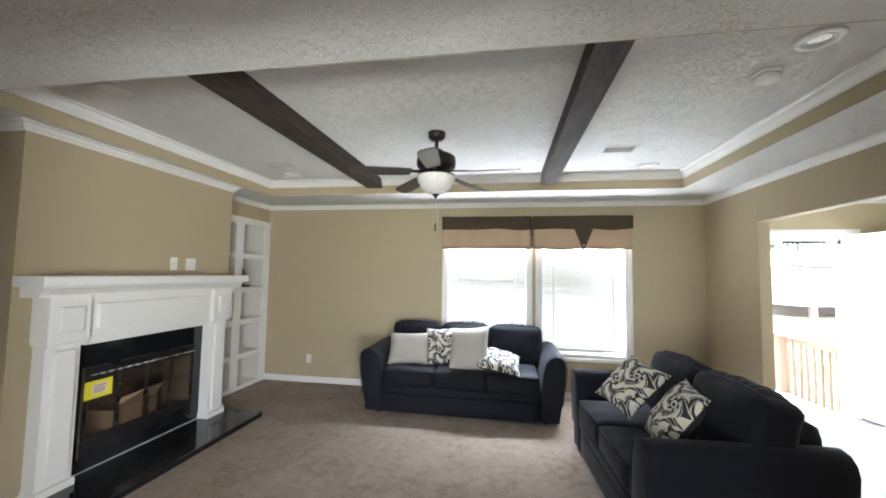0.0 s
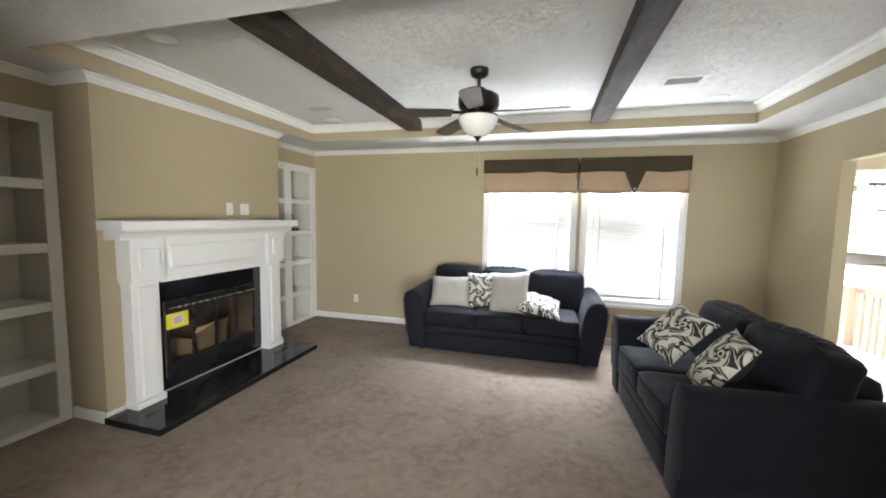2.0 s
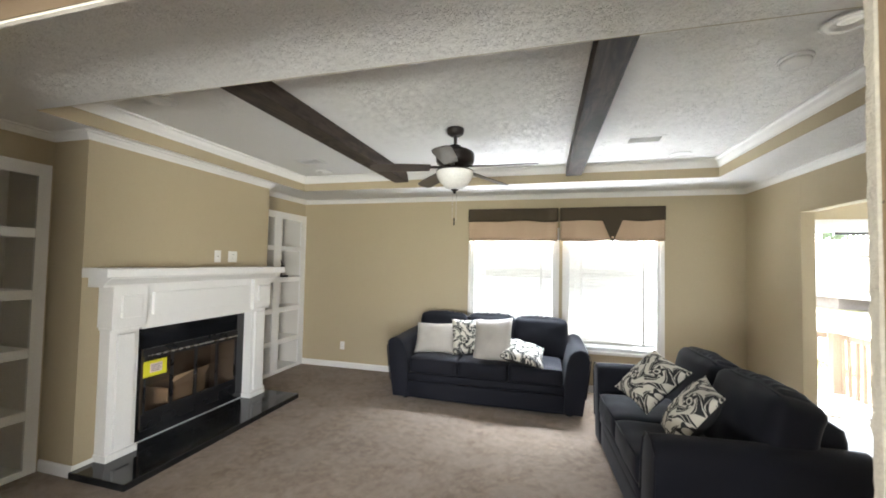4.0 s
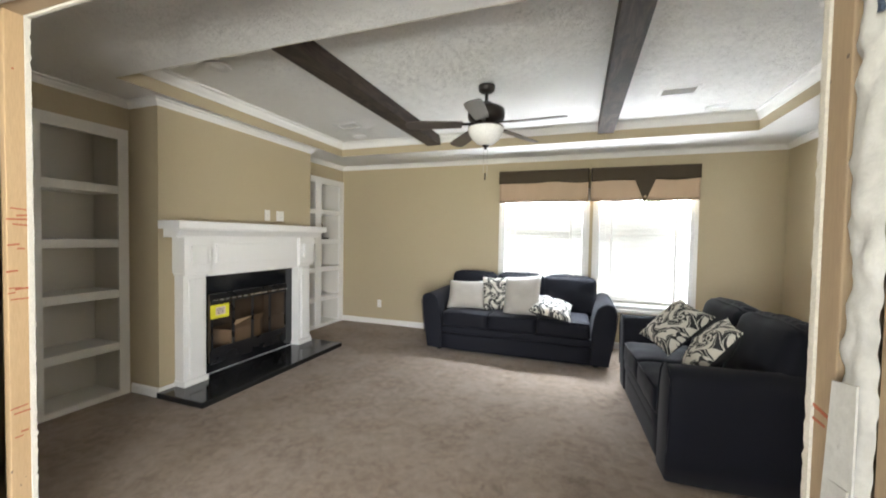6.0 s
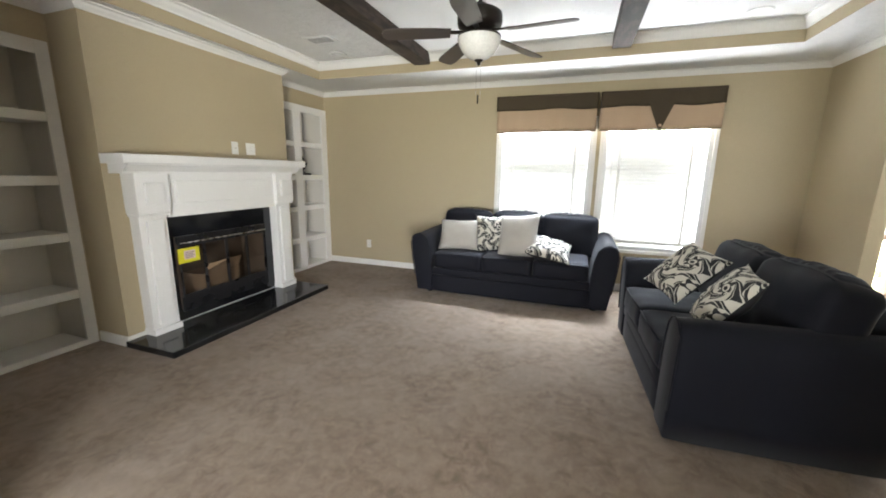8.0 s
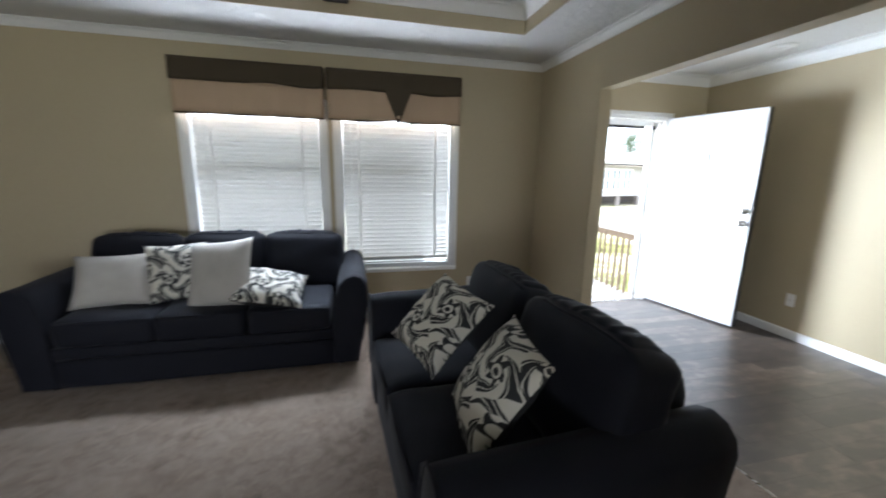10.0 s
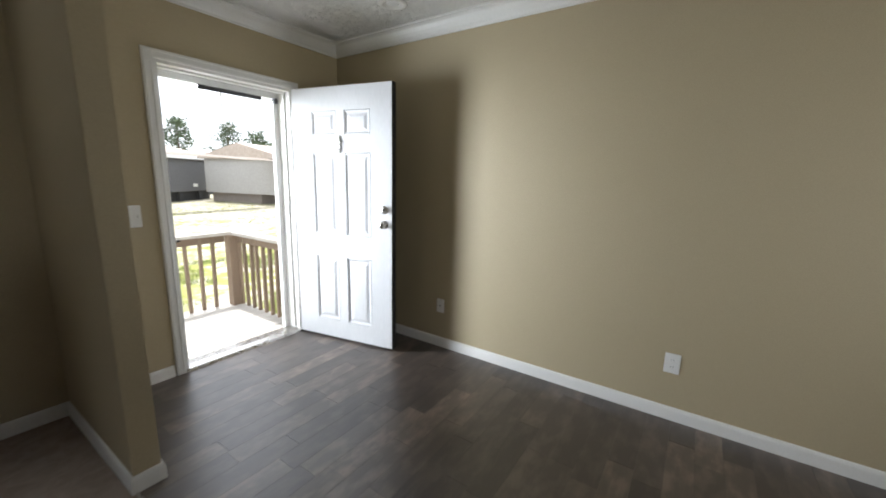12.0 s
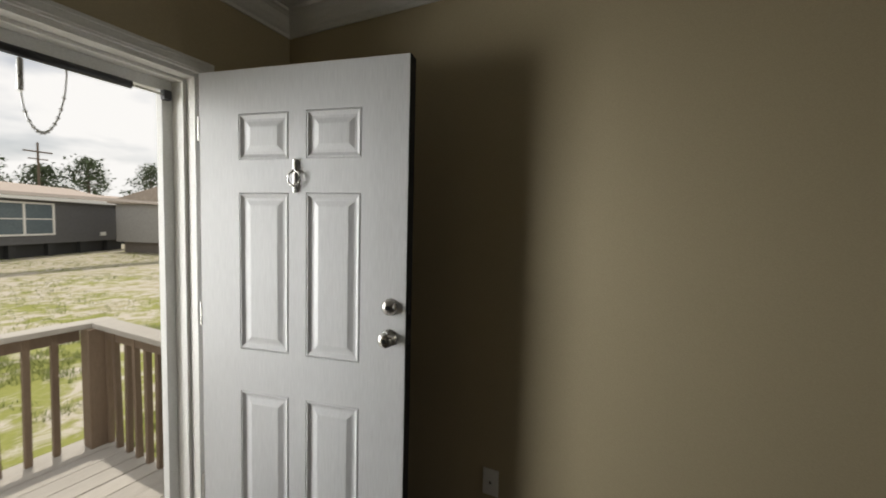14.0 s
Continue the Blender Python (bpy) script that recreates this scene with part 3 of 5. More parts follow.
TX0, TX1, TY0, TY1, TZ = -2.70, 2.02, 1.69, 4.41, 2.64
structure("ceiling", boxes([(XL, TX0 - 0.003, MY, W, CEIL, CEIL + 0.02), (TX1 + 0.003, RX + 0.05, MY, W, CEIL, CEIL + 0.02), (TX0 - 0.003, TX1 + 0.003, MY, TY0 - 0.003, CEIL, CEIL + 0.02), (TX0 - 0.003, TX1 + 0.003, TY1 + 0.003, W, CEIL, CEIL + 0.02),
                             (TX0 - 0.02, TX1 + 0.02, TY0 - 0.02, TY1 + 0.02, TZ, TZ + 0.04)]), M_CEIL, "white stomp-textured ceiling with a raised tray", "ceiling")
structure("tray_fascia", boxes([(TX0 - 0.003, TX0, TY0, TY1, CEIL - 0.001, TZ), (TX1, TX1 + 0.003, TY0, TY1, CEIL - 0.001, TZ), (TX0 - 0.003, TX1 + 0.003, TY0 - 0.003, TY0, CEIL - 0.001, TZ), (TX0 - 0.003, TX1 + 0.003, TY1, TY1 + 0.003, CEIL - 0.001, TZ)]), M_WALL, "beige painted sides of the ceiling tray", "ceiling trim")
structure("ceiling_entry", box(RX + 0.05, EX, MY, W, CEIL2, CEIL2 + 0.03), M_CEIL, "white textured ceiling of the entry", "ceiling")
structure("ceiling_kitchen", box(XL, XR, YB, MY - 0.015, CEIL, CEIL + 0.03), M_CEIL, "white textured ceiling of the kitchen half", "ceiling")
# front edge reaches out with the eave to shade the windows
structure("roof", box(XL - 0.3, 6.5, YB - 0.4, W + 0.60, 2.8, 2.9), M_ROOF, "roof deck over the home", "roof")


def trim(name, runs, profile, z, label, category):
    bm = bmesh.new()
    for p0, p1, m0, m1 in runs:
        molding(p0, p1, profile, z, m0, m1, bm)
    structure(name, bm, M_WHITE, label, category)


trim("crown_molding", [((RX, W), (LX, W), 1, 1), ((RX, MY), (RX, W), 1, 1), ((LX, W), (LX, B1), 1, 1), ((LX, B1), (BX, B1), 1, -1), ((BX, B1), (BX, B0), -1, -1), ((BX, B0), (LX, B0), -1, 1), ((LX, B0), (LX, MY), 1, 1), ((LX, MY), (RX, MY), 1, 1)], CROWN, CEIL, "white crown moulding along the living room ceiling", "crown molding")
trim("tray_crown", [((TX1, TY1), (TX0, TY1), 1, 1), ((TX0, TY1), (TX0, TY0), 1, 1), ((TX0, TY0), (TX1, TY0), 1, 1), ((TX1, TY0), (TX1, TY1), 1, 1)], CROWN_TRAY, TZ, "white crown moulding inside the ceiling tray", "crown molding")
trim("crown_entry", [((EX, W), (RX + 0.105, W), 1, 1), ((EX, MY), (EX, W), 1, 1), ((RX + 0.105, W), (RX + 0.105, MY), 1, 1)], CROWN2, CEIL2, "white crown moulding of the entry", "crown molding")
trim("baseboard", [((RX, W), (LX + 0.02, W), 1, 0), ((RX, 4.19), (RX, W), -1, 1), ((RX + 0.105, 4.19), (RX, 4.19), -1, -1), ((RX + 0.105, W), (RX + 0.105, 4.19), 1, -1), ((3.09, W), (RX + 0.105, W), 0, 1), ((EX, W), (4.17, W), 1, 0), ((EX, MY), (EX, W), 0, 1),
                   ((BX, B0), (LX + 0.02, B0), -1, 0), ((BX, 2.19), (BX, B0), 0, -1), ((BX, B1), (BX, 3.80), -1, 0), ((LX, SN[0]), (LX, MY), 0, 1), ((LX, MY), (OX0 - 0.01, MY), 1, 0), ((OX1 + 0.01, MY), (RX, MY), 0, 1), ((RX, MY), (RX, 1.76), 1, 0)], BASE, 0.0, "white baseboard along the walls", "baseboard")

# ---- beams ----
for x0, x1, lab in ((-1.43, -1.25, "dark stained wooden ceiling beam across the tray"), (0.572, 0.735, "dark stained knotty ceiling beam across the tray")):
    bm = box(x0, x1, TY0 + 0.002, TY1 - 0.002, 2.525, TZ + 0.002, 0.006)
    beam = part("ceiling_beam", bm, M_BEAM)
    tagged(beam, lab, "ceiling beam", "beams of the ceiling tray")

# ---- windows, blinds, valances ----
def window(i, x0, x1):
    win = thing("window_%d" % i, pose((x0 + x1) / 2, W, SILL), "white vinyl single-hung window with white blind in daylight", "window")
    win["kind"] = "structure"
    w, h = (x1 - x0) / 2, HEAD - SILL
    fr = boxes([(-w, -w + 0.045, 0.0, 0.13, 0, h), (w - 0.045, w, 0.0, 0.13, 0, h), (-w + 0.045, w - 0.045, 0.02, 0.13, 0, 0.045), (-w + 0.045, w - 0.045, 0.02, 0.13, h - 0.045, h)], 0.003)
    part("window_frame", fr, M_VINYLW, win)
    part("casing", boxes([(-w - 0.035, -w + 0.004, -0.014, -0.0005, -0.03, h + 0.03), (w - 0.004, w + 0.035, -0.014, -0.0005, -0.03, h + 0.03), (-w + 0.004, w - 0.004, -0.014, -0.0005, h - 0.004, h + 0.03)], 0.003), M_WHITE, win)
    part("window_sill", prism([(-0.030, -0.03), (0.02, -0.03), (0.02, 0.006), (-0.022, 0.006), (-0.030, -0.002)], "x", -w - 0.03, w + 0.03), M_WHITE, win)
    part("meeting_rail", box(-w + 0.045, w - 0.045, 0.085, 0.115, h * 0.5 - 0.02, h * 0.5 + 0.02, 0.003), M_VINYLW, win)
    for z0, z1, y in ((0.045, h * 0.5 - 0.02, 0.097), (h * 0.5 + 0.02, h - 0.045, 0.105)):
        pane = part("pane", box(-w + 0.045, w - 0.045, y, y + 0.004, z0, z1), M_GLASS, win)
        pane.visible_shadow = False


def blind(x0, x1):
    w, h = (x1 - x0) / 2 - 0.05, HEAD - SILL
    b = thing("window_blind", pose((x0 + x1) / 2, W + 0.045, SILL), "lowered white horizontal blind with open slats in the window", "blind", "window blinds")
    part("head_rail", box(-w, w, -0.028, 0.022, h - 0.09, h - 0.047, 0.003), M_PLASTIC, b)
    part("bottom_rail", box(-w, w, -0.022, 0.022, 0.052, 0.068, 0.004), M_PLASTIC, b)
    pitch = 0.040
    n = int((h - 0.09 - 0.10) / pitch)
    bm = bmesh.new()
    prof = [(-0.024, -0.003), (-0.008, 0.001), (0.008, 0.001), (0.024, -0.003)]
    top = [bm.verts.new((s * w, y, z + 0.0012)) for s in (-1, 1) for y, z in prof]
    bot = [bm.verts.new((s * w, y, z - 0.0012)) for s in (-1, 1) for y, z in prof]
    for k in range(3):
        bm.faces.new((top[k], top[4 + k], top[5 + k], top[k + 1]))
        bm.faces.new((bot[k + 1], bot[5 + k], bot[4 + k], bot[k]))
    bm.faces.new((top[0], bot[0], bot[4], top[4]))
    bm.faces.new((top[3], top[7], bot[7], bot[3]))
    slat = part("slat", bm, M_SLAT, b)
    slat.location.z = 0.095
    slat.rotation_euler.x = radians(-64)
    for k in range(1, n):
        s = new("slat", slat.data)
        s.parent = b
        s.location.z = 0.095 + k * pitch
        s.rotation_euler.x = radians(-64 + random.uniform(-1.5, 1.5))
    for s in (-0.72, 0.72):
        part("ladder_tape", box(s * w - 0.010, s * w + 0.010, -0.0285, -0.0275, 0.06, h - 0.06), M_PLASTIC, b)
    part("tilt_wand", tube([(-w * 0.86, -0.034, h - 0.08), (-w * 0.865, -0.036, h - 0.75)], 0.004, 6), M_PLASTIC, b)


def wavy_cloth(x0, x1, z0, z1, y, amp, seed, n=40, thick=0.006, droop=0.0, ret=0.09):
    """A hanging cloth with soft folds and returns to the wall."""
    bm = bmesh.new()
    xsn = [x0 + (x1 - x0) * i / n for i in range(n + 1)]
    m = 6
    front, back = [], []
    for j in range(m + 1):
        z = z0 + (z1 - z0) * j / m
        rf, rb = [], []
        for i, x in enumerate(xsn):
            fall = 1 - j / m
            yy = y + amp * (0.4 + 0.6 * fall) * (noise.noise(Vector((x * 5.0 + seed, z * 1.2, seed))) + 0.5 * noise.noise(Vector((x * 13 + seed, 0, 2))))
            zz = z + droop * fall * noise.noise(Vector((x * 3 + seed, 7, 0)))
            rf.append(bm.verts.new((x, yy, zz)))
            rb.append(bm.verts.new((x, yy + thick, zz)))
        front.append(rf)
        back.append(rb)
    for j in range(m):
        for i in range(n):
            bm.faces.new((front[j][i], front[j][i + 1], front[j + 1][i + 1], front[j + 1][i]))
            bm.faces.new((back[j][i], back[j + 1][i], back[j + 1][i + 1], back[j][i + 1]))
        for k in (0, n):
            bm.faces.new((front[j][k], front[j + 1][k], back[j + 1][k], back[j][k]))
    for i in range(n):
        bm.faces.new((front[0][i], back[0][i], back[0][i + 1], front[0][i + 1]))
        bm.faces.new((front[m][i], front[m][i + 1], back[m][i + 1], back[m][i]))
    for x in (x0, x1):
        add_box(bm, x - 0.003, x + 0.003, y + thick, y + ret, z0 + 0.005, z1 - 0.004)
    return bm


def valance(x0, x1, seed, pointed):
    v = thing("valance", pose(0, 0, 0), "tan cloth valance with a dark brown top band" + (" and point" if pointed else ""), "valance", "window valances")
    y = W - 0.095
    part("lower_cloth", wavy_cloth(x0, x1, 1.865, 2.14, y, 0.020, seed, droop=0.010), M_VAL_TAN, v, "tan cloth", smooth=True)
    part("top_band", wavy_cloth(x0 - 0.006, x1 + 0.006, 2.105, 2.272, y - 0.016, 0.016, seed + 3, droop=0.022, ret=0.10), M_VAL_DARK, v, "dark brown band", smooth=True)
    part("hem", wavy_cloth(x0, x1, 1.855, 1.868, y - 0.001, 0.020, seed, droop=0.010, ret=0.05), M_VAL_DARK, v, "dark brown hem")
    part("rod_board", box(x0 + 0.01, x1 - 0.01, y + 0.012, W - 0.001, 2.235, 2.255), M_WHITE, v)
    if pointed:
        c = (x0 + x1) / 2 + 0.012
        part("point_flap", prism([(c - 0.125, 2.14), (c + 0.125, 2.14), (c + 0.012, 1.855), (c, 1.845), (c - 0.012, 1.855)], "y", y - 0.030, y - 0.022), M_VAL_DARK, v, "dark brown triangular flap")
        bt = part("button", lathe([(0, -0.006), (0.014, -0.005), (0.016, 0), (0.012, 0.005), (0, 0.006)], 14), M_VAL_TAN, v, smooth=True)
        bt.matrix_local = pose(c, y - 0.035, 1.90, 90, 0, 0)


for i, (x0, x1) in enumerate(WIN):
    window(i + 1, x0, x1)
    blind(x0, x1)
valance(-0.618, 0.508, 1.3, False)
valance(0.550, 1.715, 5.1, True)

# ---- built-in shelves ----
def built_in(name, y0, y1, columns, label):
    """Face-framed shelves in a niche; columns: (y0, y1) of each bay."""
    s = thing(name, pose(LX, (y0 + y1) / 2, 0), label, "shelf")
    c = (y0 + y1) / 2
    f0, f1 = 0.0, 0.022
    top, zs = 2.22, [0.456, 0.895, 1.31, 1.75]
    edges = [y0] + [e for col in columns for e in col] + [y1]
    for a, b in zip(edges[0::2], edges[1::2]):
        part("stile", box(f0, f1, a - c, b - c, 0.0, top, 0.002), M_WHITE, s)
    for a, b in columns:
        part("top_rail", box(f0, f1 - 0.001, a - c, b - c, 2.13, top, 0.002), M_WHITE, s)
        part("bottom_rail", box(f0, f1 - 0.001, a - c, b - c, 0.0, 0.045, 0.002), M_WHITE, s)
        part("bottom_board", box(-0.30, f0 - 0.001, a - c - 0.03, b - c + 0.03, 0.03, 0.045), M_WHITE, s)
        for z in zs:
            part("shelf_board", box(-0.305, f1 - 0.003, a - c + 0.0005, b - c - 0.0005, z - 0.066, z, 0.003), M_WHITE, s)
    part("back_panel", box(-0.325, -0.31, y0 - c + 0.002, y1 - c - 0.002, 0, top - 0.003), M_SHELF_BACK, s)
    for a, b in zip(edges[0::2], edges[1::2]):
        part("divider", box(-0.308, f0 - 0.001, a - c + 0.003, b - c - 0.003, 0, top - 0.003), M_SHELF_BACK, s)
    return s


built_in("built_in_shelves", SN[0], SN[1], [(1.487, 1.966)], "empty white built-in shelves with one bay beside the fireplace")
built_in("built_in_shelves", SF[0], SF[1], [(4.02, 4.452), (4.588, 5.032)], "white built-in shelves with two bays by the window wall")

# small dark ornament on the far shelves
orn = thing("shelf_ornament", pose(-3.29, 4.72, 1.31), "small dark metal ornament standing on a white shelf", "ornament")
part("base", box(-0.07, 0.07, -0.11, 0.11, 0.0, 0.025, 0.006), M_BLACK, orn)
part("bowl", lathe([(0, 0.025), (0.03, 0.03), (0.02, 0.06), (0.055, 0.11), (0.075, 0.16), (0.07, 0.165), (0.05, 0.12), (0, 0.10)], 20), M_BRONZE, orn, smooth=True)
part("stem", tube([(0, 0.05, 0.02), (0.01, 0.07, 0.12), (0.0, 0.04, 0.22), (0.0, -0.02, 0.27)], 0.008), M_BLACK, orn)

# ---- fireplace ----
fp = thing("fireplace", pose(BX, 2.995, 0), "white painted fireplace mantel with black glass-door firebox", "fireplace")


def framed_panel(y0, y1, z0, z1, x, rail, name, par):
    """A board with a raised field set in it."""
    g = part(name, box(x, x + 0.024, y0 + rail, y1 - rail, z0 + rail, z1 - rail, 0.005), M_WHITE, par)
    return g


for s in (-1, 1):
    a, b = sorted((s * 0.595, s * 0.805))
    pil = part("pilaster", boxes([(0, 0.105, a, b, 0.052, 1.03)], 0.003), M_WHITE, fp)
    part("pilaster_panel", box(0.105, 0.130, a + 0.045, b - 0.040, 0.13, 0.975, 0.005), M_WHITE, pil)
    part("plinth", box(0, 0.128, a - 0.008, b + 0.008, 0.050, 0.10, 0.004), M_WHITE, pil)
    blk = part("corner_block", box(0, 0.150, a - 0.020, b + 0.020, 1.03, 1.335, 0.004), M_WHITE, fp)
    framed_panel(a - 0.02, b + 0.02, 1.045, 1.320, 0.150, 0.055, "block_panel", blk)
    part("block_ledge", box(0, 0.142, a - 0.012, b + 0.012, 1.008, 1.029, 0.006), M_WHITE, blk)
frz = part("frieze", box(0, 0.110, -0.575, 0.575, 0.985, 1.335, 0.003), M_WHITE, fp)
part("frieze_panel", box(0.110, 0.134, -0.505, 0.505, 1.095, 1.275, 0.005), M_WHITE, frz)
bed = [(0, 1.335), (0.155, 1.335), (0.155, 1.350), (0.165, 1.356), (0.180, 1.372), (0.205, 1.392), (0.222, 1.398), (0.222, 1.405), (0, 1.405)]
part("bed_molding", prism(bed, "y", -0.895, 0.895), M_WHITE, fp)
part("mantel_shelf", prism([(0, 1.405), (0.240, 1.405), (0.250, 1.412), (0.250, 1.466), (0.244, 1.474), (0, 1.474)], "y", -0.938, 0.938, 0.002), M_WHITE, fp)
part("surround", boxes([(0.004, 0.012, -0.595, -0.50, 0.05, 0.985), (0.004, 0.012, 0.50, 0.595, 0.05, 0.985), (0.004, 0.012, -0.50, 0.50, 0.80, 0.985), (0.004, 0.012, -0.50, 0.50, 0.05, 0.15)]), M_HEARTH, fp, "black stone surround")
fb = part("firebox", boxes([(-0.33, -0.31, -0.50, 0.50, 0.05, 0.80), (-0.31, 0.004, -0.50, -0.48, 0.05, 0.80), (-0.31, 0.004, 0.48, 0.50, 0.05, 0.80), (-0.31, 0.004, -0.48, 0.48, 0.78, 0.80), (-0.31, 0.004, -0.48, 0.48, 0.05, 0.07)]), M_FIREBRICK, fp, "sooty tan firebox lining")
part("louver", box(0.012, 0.032, -0.49, 0.49, 0.735, 0.80, 0.004), M_BLACK, fp)
part("lower_louver", box(0.012, 0.028, -0.49, 0.49, 0.13, 0.262, 0.004), M_BLACK, fp)
part("top_bar", tube([(0.045, -0.47, 0.742), (0.045, 0.47, 0.742)], 0.007), M_NICKEL, fp)
for y0, y1 in ((-0.475, -0.24), (-0.235, -0.003), (0.003, 0.235), (0.24, 0.475)):
    dr = part("glass_door", boxes([(0.012, 0.030, y0, y0 + 0.010, 0.263, 0.735), (0.012, 0.030, y1 - 0.010, y1, 0.263, 0.735), (0.012, 0.030, y0 + 0.010, y1 - 0.010, 0.263, 0.282), (0.012, 0.030, y0 + 0.010, y1 - 0.010, 0.708, 0.735)], 0.002), M_BLACK, fp)
    pn = part("pane", box(0.018, 0.022, y0 + 0.010, y1 - 0.010, 0.282, 0.708), M_SMOKE, dr)
    pn.visible_shadow = False
part("hearth_edge_strip", box(0.012, 0.017, -0.595, 0.595, 0.052, 0.057), M_WHITE, fp, "thin pale caulk strip")

st = thing("warning_sticker", pose(BX + 0.0325, 2.60, 0.60), "yellow warning sticker with a pink printed label on the glass", "sticker")
part("yellow_sheet", box(0, 0.001, -0.10, 0.10, -0.035, 0.095), M_YELLOW, st)
part("pink_label", box(0.0014, 0.0022, -0.045, 0.060, -0.005, 0.072), M_PINK, st)
for k in range(4):
    part("print_bar", box(0.0024, 0.0028, -0.035, 0.050 - 0.012 * (k % 2), 0.052 - 0.015 * k, 0.057 - 0.015 * k), M_PRINT, st)
cb = thing("cardboard_box", pose(BX - 0.15, 2.95, 0.07, 0, 0, 8), "open brown cardboard box inside the firebox", "box")
part("body", boxes([(-0.12, 0.12, -0.22, -0.215, 0, 0.34), (-0.12, 0.12, 0.215, 0.22, 0, 0.34), (-0.12, -0.115, -0.215, 0.215, 0, 0.34), (0.115, 0.12, -0.215, 0.215, 0, 0.34), (-0.115, 0.115, -0.215, 0.215, 0, 0.005)]), M_CARD, cb)
fl = part("flap", box(0, 0.004, -0.21, 0.21, 0, 0.12), M_CARD, cb)
fl.matrix_local = pose(0.116, 0, 0.338, 0, 28, 0)

hearth = part("hearth_slab", box(BX + 0.001, -2.317, 2.035, 3.885, 0.0, 0.050, 0.008, 3), M_HEARTH)
tagged(hearth, "low glossy black hearth slab before the fireplace", "hearth")

# ---- ceiling fan ----
fan = thing("ceiling_fan", pose(-0.346, 3.04, TZ), "dark bronze five-blade ceiling fan with a frosted bowl light", "ceiling fan")
part("canopy", lathe([(0, 0), (0.068, 0), (0.070, -0.012), (0.064, -0.045), (0.040, -0.062), (0.018, -0.066), (0, -0.066)]), M_BRONZE, fan, smooth=True)
part("downrod", lathe([(0, -0.06), (0.014, -0.06), (0.014, -0.15), (0, -0.15)], 14), M_BRONZE, fan, smooth=True)
part("motor_housing", lathe([(0, -0.135), (0.045, -0.14), (0.060, -0.16), (0.120, -0.180), (0.150, -0.20), (0.154, -0.225), (0.154, -0.26), (0.146, -0.285), (0.115, -0.305), (0.075, -0.315), (0.072, -0.33), (0, -0.33)], 32), M_BRONZE, fan, smooth=True)
part("light_fitter", lathe([(0, -0.325), (0.075, -0.325), (0.10, -0.338), (0.148, -0.342), (0.150, -0.352), (0, -0.352)], 28), M_BRONZE, fan, smooth=True)
part("bowl_shade", lathe([(0.146, -0.350), (0.150, -0.36), (0.140, -0.400), (0.112, -0.445), (0.070, -0.480), (0.020, -0.495), (0, -0.496)], 32), M_FROST, fan, "frosted white glass bowl", smooth=True)
part("finial", lathe([(0, -0.490), (0.030, -0.492), (0.030, -0.500), (0.014, -0.508), (0.010, -0.525), (0, -0.53)], 14), M_BRONZE, fan, smooth=True)
for dx, zl in ((0.012, -0.75), (-0.02, -0.72)):
    ch = part("pull_chain", tube([(dx, 0.02, -0.50), (dx, 0.02, zl)], 0.0016, 5), M_NICKEL, fan)
    part("chain_bob", lathe([(0, zl), (0.006, zl - 0.004), (0.006, zl - 0.03), (0, zl - 0.034)], 8), M_BRONZE, ch)
blade_me, iron_me = None, None
for k in range(5):
    a = -13 + 72 * k
    if k == 0:
        out = [(0.20, -0.052), (0.30, -0.060), (0.56, -0.068), (0.635, -0.062), (0.662, -0.040), (0.668, 0.0), (0.662, 0.040), (0.635, 0.062), (0.56, 0.068), (0.30, 0.060), (0.20, 0.052)]
        bl = part("blade", prism(out, "z", -0.003, 0.003), M_BLADE, fan)
        ir = part("blade_iron", boxes([(0.10, 0.22, -0.016, 0.016, 0.000, 0.010), (0.20, 0.27, -0.040, 0.040, 0.0035, 0.008)], 0.003), M_BRONZE, fan)
        blade_me, iron_me = bl.data, ir.data
    else:
        bl, ir = new("blade", blade_me), new("blade_iron", iron_me)
        bl.parent = ir.parent = fan
    m = pose(0, 0, -0.318, 0, 0, a) @ pose(0, 0, 0, 12, 3, 0)
    bl.matrix_local, ir.matrix_local = m, m

# ---- ceiling fixtures ----
def can_light(x, y, z, group):
    c = thing("recessed_light", pose(x, y, z), "white recessed ceiling light, switched off", "ceiling light", group)
    part("trim_ring", lathe([(0.062, -0.001), (0.095, -0.001), (0.096, -0.006), (0.088, -0.011), (0.066, -0.012), (0.058, -0.004)], 28), M_PLASTIC, c, smooth=True)
    part("baffle", lathe([(0.0635, -0.0105), (0.050, -0.0015), (0.044, -0.0012), (0.044, -0.0008), (0.066, -0.0008)], 28), M_PLASTIC, c, "white stepped baffle", smooth=True)
    part("lens", lathe([(0, -0.0035), (0.036, -0.0030), (0.0435, -0.0015), (0.0435, -0.0010), (0, -0.0010)], 24), M_LENS, c)


for x, y in ((1.62, 2.094), (1.596, 4.143), (-2.20, 2.076), (-2.24, 4.143)):
    can_light(x, y, TZ, "recessed lights of the tray")
can_light(4.19, 4.14, CEIL2, "recessed lights of the entry")


